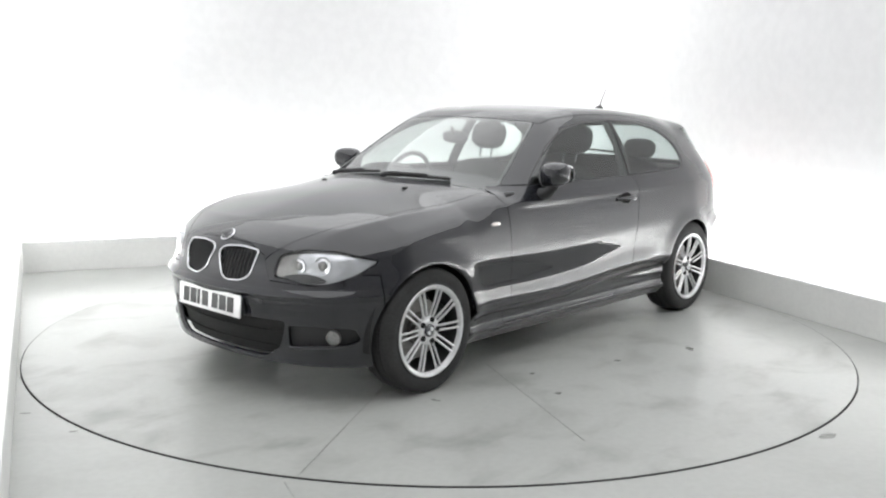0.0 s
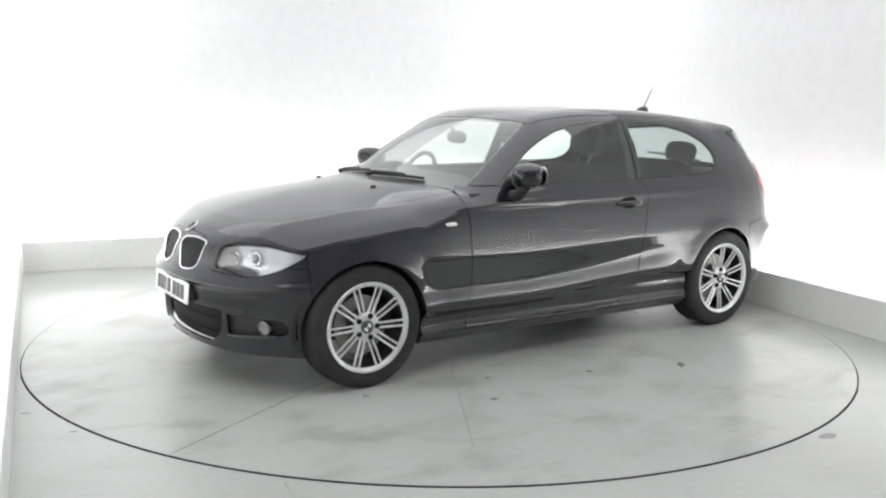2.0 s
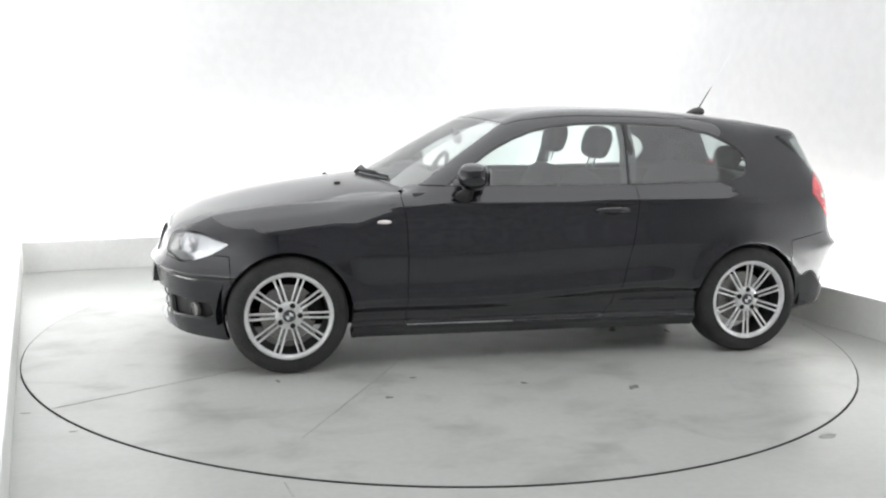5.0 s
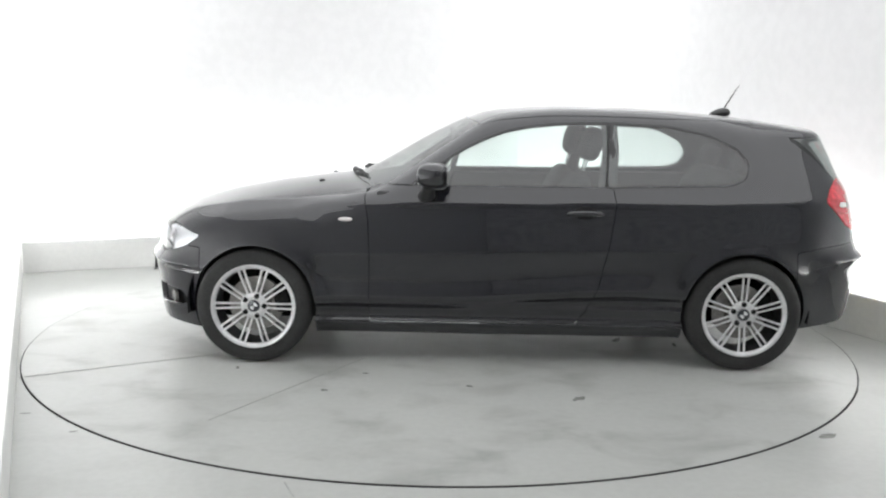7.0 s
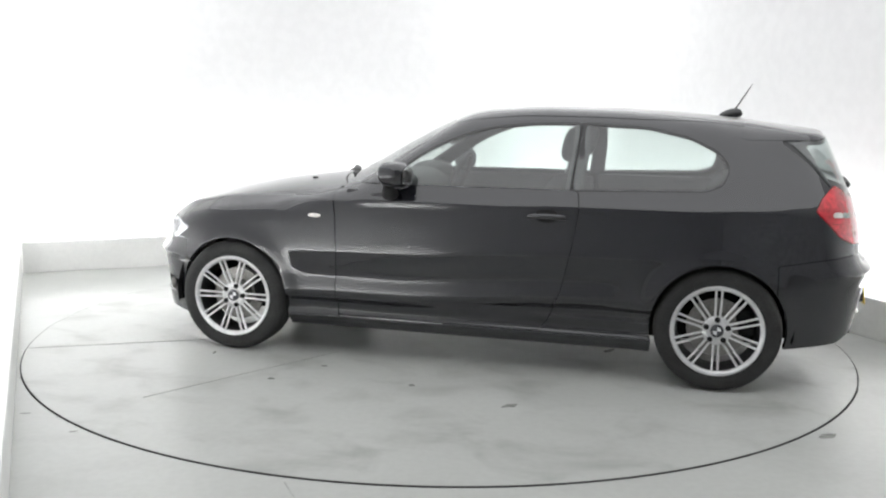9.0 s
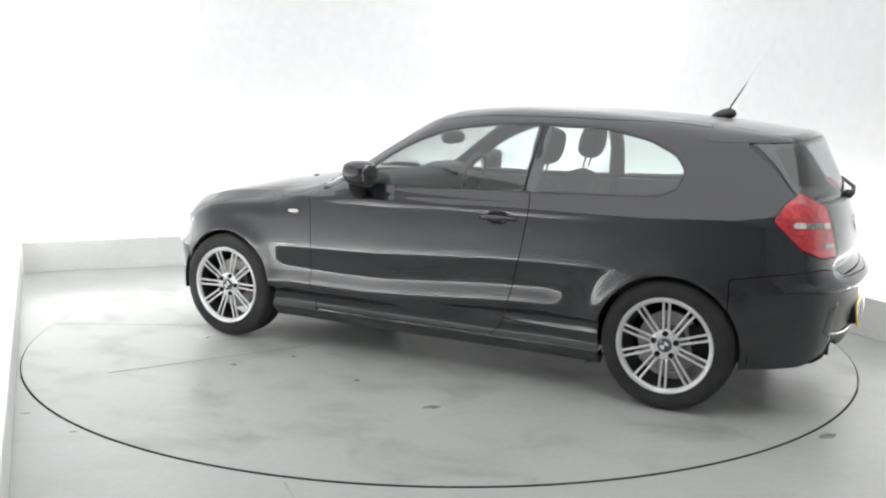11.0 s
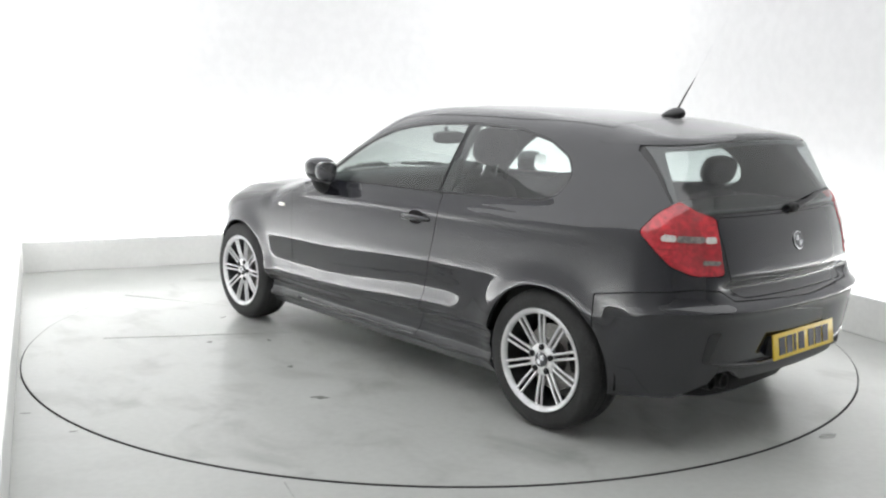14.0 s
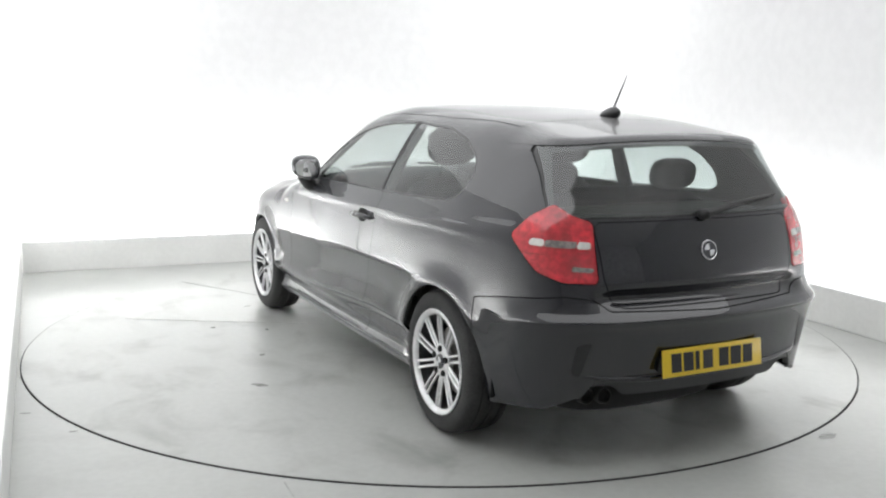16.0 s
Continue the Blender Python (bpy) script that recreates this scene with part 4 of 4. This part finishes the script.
def wheel_meshes(width):
    """Tyre, rim barrel, spokes and hub, axis along +y outwards."""
    turn = pose(0, 0, 0, -90, 0, 0)
    h = width / 2
    tyre = lathe([(0.218, -h * 0.9), (0.250, -h), (0.288, -h * 0.98), (0.308, -h * 0.84), (0.3145, -h * 0.6), (0.3150, -h * 0.52), (0.309, -h * 0.50), (0.309, -h * 0.46), (0.3155, -h * 0.44), (0.3160, -0.006), (0.309, -0.004),
                  (0.309, 0.004), (0.3160, 0.006), (0.3155, h * 0.44), (0.309, h * 0.46), (0.309, h * 0.50), (0.3150, h * 0.52), (0.3145, h * 0.6), (0.308, h * 0.84), (0.298, h * 0.93), (0.288, h * 0.98), (0.270, h * 1.02), (0.250, h * 1.0), (0.236, h * 0.96), (0.232, h * 0.985), (0.218, h * 0.9)], 96, turn, close=True)
    barrel = lathe([(0.228, h * 0.93), (0.2315, h * 0.99), (0.2285, h * 1.03), (0.2180, h * 1.02), (0.2085, h * 0.95), (0.206, h * 0.84), (0.215, h * 0.80)], 96, turn, close=True)
    inner = lathe([(0.206, h * 0.83), (0.200, h * 0.5), (0.196, -h * 0.4), (0.215, -h * 0.95), (0.222, -h * 0.95), (0.205, -h * 0.3), (0.214, h * 0.75)], 64, turn, close=True)
    return tyre, barrel, inner, h


def build_wheel(name, at, s, steer=0.0):
    """One wheel as a child part set of the car."""
    phase = 0.0 if at[0] > 0 else 18.0
    tyre, barrel, inner, h = wheel_meshes(0.205 if at[0] > 0 else 0.215)
    wheel = new(name)
    turn = pose(0, 0, 0, -90, 0, 0)
    part("tyre", tyre, RUBBER, wheel, "worn black road tyre", 50)
    part("rim", barrel, ALLOY, wheel, "silver alloy rim lip", 50)
    part("rim_barrel", inner, ALLOY_BARREL, wheel, "dull grey inner rim", 50)
    n = 10
    for i in range(n):
        for side in (-1, 1):
            a = 2 * math.pi * i / n + radians(phase)
            pts = []
            for r, off, dep in ((0.045, 0.0105, 0.78), (0.085, 0.0120, 0.86), (0.14, 0.0132, 0.93), (0.19, 0.0142, 0.97), (0.218, 0.0150, 0.97)):
                c, d = math.cos(a), math.sin(a)
                q = Vector((r * c - side * off * d, r * d + side * off * c, h * dep - 0.012))
                pts.append(turn @ q)
            part("spoke", tube(pts, [0.0070, 0.0066, 0.0064, 0.0066, 0.0085], 8), ALLOY, wheel)
    hub = part("hub", lathe([(0.0, h * 0.55), (0.072, h * 0.55), (0.074, h * 0.74), (0.066, h * 0.80), (0.040, h * 0.82), (0.036, h * 0.80), (0.0, h * 0.80)], 40, turn), ALLOY, wheel)
    for i in range(5):
        a = 2 * math.pi * (i + 0.5) / 5 + radians(phase)
        part("wheel_bolt", lathe([(0.014, h * 0.6), (0.014, h * 0.86), (0.010, h * 0.865), (0.0, h * 0.85)], 14, turn @ Matrix.Translation((0.056 * math.cos(a), 0.056 * math.sin(a), 0.001))), DARK, wheel, "dark wheel bolt")
    cap = part("centre_cap", lathe([(0.033, h * 0.8), (0.033, h * 0.86), (0.030, h * 0.875), (0.0, h * 0.885)], 32, turn), EMBLEM, wheel, "round emblem centre cap")
    for k in (0, 2):
        quarter = [(0.0, 0.0)] + [(0.021 * math.cos(math.pi / 2 * (k + q / 6)), 0.021 * math.sin(math.pi / 2 * (k + q / 6))) for q in range(7)]
        part("emblem_field", prism(quarter, 0.002, turn @ Matrix.Translation((0, 0, h * 0.885))), EMBLEM_WHITE, wheel)
    part("brake_disc", lathe([(0.0, -0.01), (0.150, -0.01), (0.150, 0.012), (0.085, 0.014), (0.080, 0.03), (0.0, 0.03)], 48, turn), DISC_METAL, wheel, "dull steel brake disc")
    part("brake_caliper", rbox(0.085, 0.06, 0.15, pose(-0.14, 0.0, 0.03, 0, 12, 0), 0.02), DARK, wheel, "dark brake caliper")
    wheel.parent = CAR
    wheel.matrix_basis = pose(*at, 0, 0, steer) @ Matrix.Diagonal((1, s, 1, 1))
    return wheel


def build_wheels(car):
    for x in (AXLE_F, AXLE_R):
        for s in (1, -1):
            wy = 0.735 if x > 0 else 0.737
            build_wheel("wheel", (x, s * wy, HUB_Z), s)
            # wheel well
            bm = bmesh.new()
            n = 28
            rows = []
            for y in (0.50, 0.785):
                rows.append([bm.verts.new((x + 0.372 * math.cos(t), s * y, HUB_Z + 0.372 * math.sin(t))) for t in np.linspace(-0.16, math.pi + 0.16, n)])
            for i in range(n - 1):
                bm.faces.new((rows[0][i], rows[0][i + 1], rows[1][i + 1], rows[1][i]))
            bm.faces.new(rows[0])
            part("wheel_arch_liner", bm, DARK, car, "dark wheel arch liner")


def number_plate(car, end, at_z, mat, label):
    p, n = on_skin(end, 0.001, at_z)
    q, _ = on_skin(end, 0.26, at_z)
    lean = 4 if end > 0 else 7
    m = Matrix.Translation((p.x + (0.006 if end > 0 else -0.020), 0, at_z)) @ (pose(0, 0, 0, 90 - lean, 0, 90) if end > 0 else pose(0, 0, 0, 90 - lean, 0, -90))
    back = part("number_plate", rbox(0.52, 0.111, 0.008, m, 0.004), mat, car, label)
    x = -0.218
    for w, gap in ((0.050, 0.011), (0.050, 0.011), (0.020, 0.020), (0.050, 0.034), (0.050, 0.011), (0.056, 0.011), (0.050, 0)):
        part("plate_bar", rbox(w, 0.074, 0.002, m @ Matrix.Translation((x + w / 2, 0, 0.0052)), 0), INK, back, "plain dark bar")
        x += w + gap
    part("plate_holder", rbox(0.50, 0.08, 0.045, m @ Matrix.Translation((0, 0, -0.027)), 0.004), PLASTIC, car)


def emblem(car, end, at_z, r):
    p, n = on_skin(end, 0.001, at_z)
    m = facing(p, Vector((n.x, 0, n.z)))
    disc = part("emblem", lathe([(r, 0.0), (r, 0.004), (r * 0.9, 0.006), (r * 0.66, 0.006), (r * 0.64, 0.004), (0.0, 0.005)], 40, m), CHROME, car, "round silver-rimmed emblem")
    part("emblem_ring", lathe([(r * 0.90, 0.0062), (r * 0.88, 0.0072), (r * 0.68, 0.0072), (r * 0.66, 0.0062)], 40, m), EMBLEM, disc)
    for k in range(4):
        quarter = [(0.0, 0.0)] + [(0.62 * r * math.cos(math.pi / 2 * (k + q / 6)), 0.62 * r * math.sin(math.pi / 2 * (k + q / 6))) for q in range(7)]
        part("emblem_field", prism(quarter, 0.0018, m @ Matrix.Translation((0, 0, 0.0055))), EMBLEM_WHITE if k % 2 else EMBLEM, disc)


def build_trim(car):
    number_plate(car, 1, 0.452, PLATE_WHITE, "white front number plate with dark bars")
    number_plate(car, -1, 0.440, PLATE_YELLOW, "yellow rear number plate with dark bars")
    emblem(car, -1, 0.866, 0.040)
    # bonnet emblem
    o, _ = solve(np.array([[1.925, 0.001, 0.45]]), np.array([[0.0, 0, 1]]), 0.0, 1.0)
    n = Vector(gradient(o)[0])
    m = facing(Vector(o[0]), n, Vector((-1, 0, 0)))
    disc = part("emblem", lathe([(0.040, 0.0), (0.040, 0.004), (0.036, 0.006), (0.0, 0.006)], 40, m), CHROME, car, "round silver-rimmed emblem")
    part("emblem_ring", lathe([(0.035, 0.006), (0.034, 0.0074), (0.026, 0.0074), (0.025, 0.006)], 40, m), EMBLEM, disc)
    # aerial
    o, _ = solve(np.array([[-1.36, 0.0, 0.45]]), np.array([[0.0, 0, 1]]), 0.0, 1.2)
    z = o[0][2]

    def fin(c):
        k = (c.z + 0.028) / 0.056
        return Vector((c.x * (1 - 0.45 * k) - 0.035 * k, c.y * (1 - 0.35 * k), c.z))
    base = part("aerial_base", blob(0.078, 0.034, 0.030, pose(-1.36, 0, z + 0.018), 2.2, 24, bend=fin), SATIN, car, "black roof aerial base")
    part("aerial_mast", tube([(-1.392, 0, z + 0.035), (-1.455, 0, 1.515), (-1.482, 0, 1.560)], [0.0050, 0.0036, 0.0012], 8), SATIN, base, "thin black aerial rod")
    part("aerial_whip", tube([(-1.482, 0, 1.560), (-1.56, 0, 1.697), (-1.64, 0, 1.835)], [0.0009, 0.0007, 0.0005], 6), ALLOY, base, "hair-thin pale aerial whip")
    # front wipers
    for y0, y1, x0 in ((-0.50, 0.05, 0.72), (0.02, 0.55, 0.70)):
        pts = []
        for k in range(7):
            y = y0 + (y1 - y0) * k / 8
            x = COWL - 0.36 * y * y - 0.004 - 0.045 * (k / 8)
            o, _ = solve(np.array([[x, abs(y), 0.45]]), np.array([[0.0, 0, 1]]), 0.0, 1.2)
            pts.append((x, y, o[0][2] + 0.010))
        part("wiper_blade", tube(pts, 0.0065, 8, flat=1.3), PLASTIC, car, "black windscreen wiper blade")
        a = Vector(pts[0]) + Vector((0.022, -0.03, -0.004))
        part("wiper_arm", tube([a, a + Vector((-0.01, 0.06, 0.016)), Vector(pts[4]) + Vector((0, 0, 0.012))], [0.015, 0.012, 0.007], 8), PLASTIC, car, "black wiper arm")
    for y in (-0.33, 0.33):
        o, _ = solve(np.array([[1.02, abs(y), 0.45]]), np.array([[0.0, 0, 1]]), 0.0, 1.2)
        part("washer_jet", blob(0.018, 0.012, 0.008, pose(1.02, y, o[0][2] + 0.004), 2.4, 12), PLASTIC, car, "small black washer jet")
    # rear wiper
    p, n = on_skin(-1, 0.02, 1.012)
    q, _ = on_skin(-1, 0.34, 1.075)
    part("rear_wiper_hub", blob(0.024, 0.028, 0.023, pose(p.x - 0.016, 0.0, 1.006), 2.3, 16), PLASTIC, car, "black rear wiper hub")
    part("rear_wiper", tube([(p.x - 0.035, 0.0, 1.01), (p.x - 0.03, -0.12, 1.035), (q.x - 0.022, -0.34, 1.055), (q.x - 0.0, -0.45, 1.06)], [0.012, 0.010, 0.009, 0.006], 8), PLASTIC, car, "black rear wiper arm")
    # exhaust
    part("exhaust_pipe", lathe([(0.029, 0.0), (0.033, 0.0), (0.033, 0.16), (0.029, 0.16)], 28, pose(-1.995, 0.525, 0.315, 0, 90, 0), close=True), SOOT, car, "dark twin exhaust tail pipe")
    part("exhaust_pipe", lathe([(0.029, 0.0), (0.033, 0.0), (0.033, 0.16), (0.029, 0.16)], 28, pose(-2.01, 0.455, 0.312, 0, 90, 0), close=True), SOOT, car)
    part("exhaust_silencer", blob(0.22, 0.42, 0.085, pose(-1.78, 0.2, 0.30), 3.5, 24), DARK, car, "dark exhaust silencer")
    part("underbody", rbox(3.3, 1.28, 0.12, pose(0.0, 0, 0.27), 0.04), DARK, car, "dark underbody pan")
    part("engine_bay", rbox(0.75, 0.92, 0.36, pose(1.42, 0, 0.42), 0.06), DARK, car)
    part("bulkhead", rbox(0.10, 1.36, 0.55, pose(0.78, 0, 0.60), 0.03), DARK, car)
    part("boot_tub", rbox(0.50, 0.98, 0.36, pose(-1.70, 0, 0.50), 0.05), DARK, car)


def build_seat(car, y):
    seat = new("front_seat")
    seat.parent = car
    tagged(seat, "dark cloth front seat")
    part("cushion", blob(0.27, 0.25, 0.10, pose(-0.02, y, 0.50, 0, -8, 0), 3.4, 24), FABRIC, seat)
    part("backrest", blob(0.085, 0.25, 0.29, pose(-0.39, y, 0.76, 0, -20, 0), 3.2, 24), FABRIC, seat)
    part("headrest", blob(0.062, 0.135, 0.098, pose(-0.535, y, 1.205, 0, -14, 0), 3.0, 24), FABRIC, seat, "dark cloth headrest")
    for k in (-0.05, 0.05):
        part("headrest_post", tube([(-0.495, y + k, 1.05), (-0.525, y + k, 1.16)], 0.006, 8), CHROME, seat, "steel headrest post")


def build_cabin(car):
    for y in (0.36, -0.36):
        build_seat(car, y)
    rear = new("rear_seat")
    rear.parent = car
    tagged(rear, "dark cloth rear bench")
    part("cushion", blob(0.25, 0.58, 0.10, pose(-0.98, 0, 0.55, 0, -6, 0), 4, 28), FABRIC, rear)
    part("backrest", blob(0.075, 0.60, 0.29, pose(-1.30, 0, 0.78, 0, -22, 0), 4.5, 28), FABRIC, rear)
    for y in (0.34, -0.34):
        part("headrest", blob(0.05, 0.125, 0.072, pose(-1.425, y, 1.115, 0, -14, 0), 3.0, 20), FABRIC, rear, "dark cloth headrest")
    dash = part("dashboard", blob(0.26, 0.66, 0.15, pose(0.60, 0, 0.86, 0, 6, 0), 3.6, 32), CABIN, car, "dark grey dashboard")
    part("binnacle", blob(0.12, 0.19, 0.06, pose(0.47, -0.36, 0.985), 2.6, 20), CABIN, dash)
    m = pose(0.29, -0.36, 0.93, 0, 68, 0)
    wheel = part("steering_wheel", lathe([(0.178 + 0.015 * math.cos(a), 0.015 * math.sin(a)) for a in np.linspace(0, 2 * math.pi, 11)[:-1]], 48, m, close=True), CABIN, car, "black leather steering wheel")
    part("steering_boss", blob(0.062, 0.075, 0.028, m, 2.6, 20), CABIN, wheel)
    for a in (0, 180, 270):
        part("steering_spoke", rbox(0.12, 0.035, 0.016, m @ pose(0, 0, 0, 0, 0, a + 90) @ pose(0.115, 0, 0), 0.006), CABIN, wheel)
    part("centre_console", rbox(0.80, 0.20, 0.22, pose(0.05, 0, 0.46), 0.03), CABIN, car)
    part("rear_view_mirror", blob(0.022, 0.115, 0.038, pose(0.235, 0, 1.215, 0, 0, -8), 3.0, 20), CABIN, car, "black rear-view mirror")
    part("mirror_stalk", tube([(0.27, 0, 1.275), (0.245, 0, 1.22)], 0.012, 8), CABIN, car)
    part("parcel_shelf", rbox(0.40, 1.10, 0.025, pose(-1.66, 0, 0.975), 0.008), CABIN, car, "dark parcel shelf")
    part("headlining", rbox(1.42, 0.96, 0.02, pose(-0.72, 0, 1.315, 0, -1.5, 0), 0.008), CABIN, car, "dark grey headlining")
    for s in (1, -1):
        part("door_card", rbox(1.22, 0.04, 0.62, pose(0.06, s * 0.745, 0.64), 0.015), CABIN, car, "dark door trim")
        part("side_trim", rbox(0.92, 0.05, 0.46, pose(-1.05, s * 0.72, 0.74), 0.015), CABIN, car, "dark rear side trim")
        part("b_pillar_trim", tube([(-0.575, s * 0.742, 0.98), (-0.60, s * 0.66, 1.17), (-0.60, s * 0.565, 1.32)], [0.05, 0.045, 0.045], 10, flat=0.5), CABIN, car, "black centre pillar")


floor_sheet()
room()
lights()
TURNTABLE = turntable()
CAR = tagged(new("car"), "gloss black three-door hatchback with silver alloy wheels on the turntable", "car")
build_body(CAR)
build_wheels(CAR)
build_trim(CAR)
build_cabin(CAR)


def motions():
    times = [0.5 * i for i in range(33)]
    walk(TURNTABLE, [(t, pose(0, 0, 0, 0, 0, heading(t))) for t in times])
    walk(CAR, [(t, pose(0, 0, 0.0, 0, 0, heading(t)) @ Matrix.Translation((CAR_X, CAR_Y, 0))) for t in times])


motions()
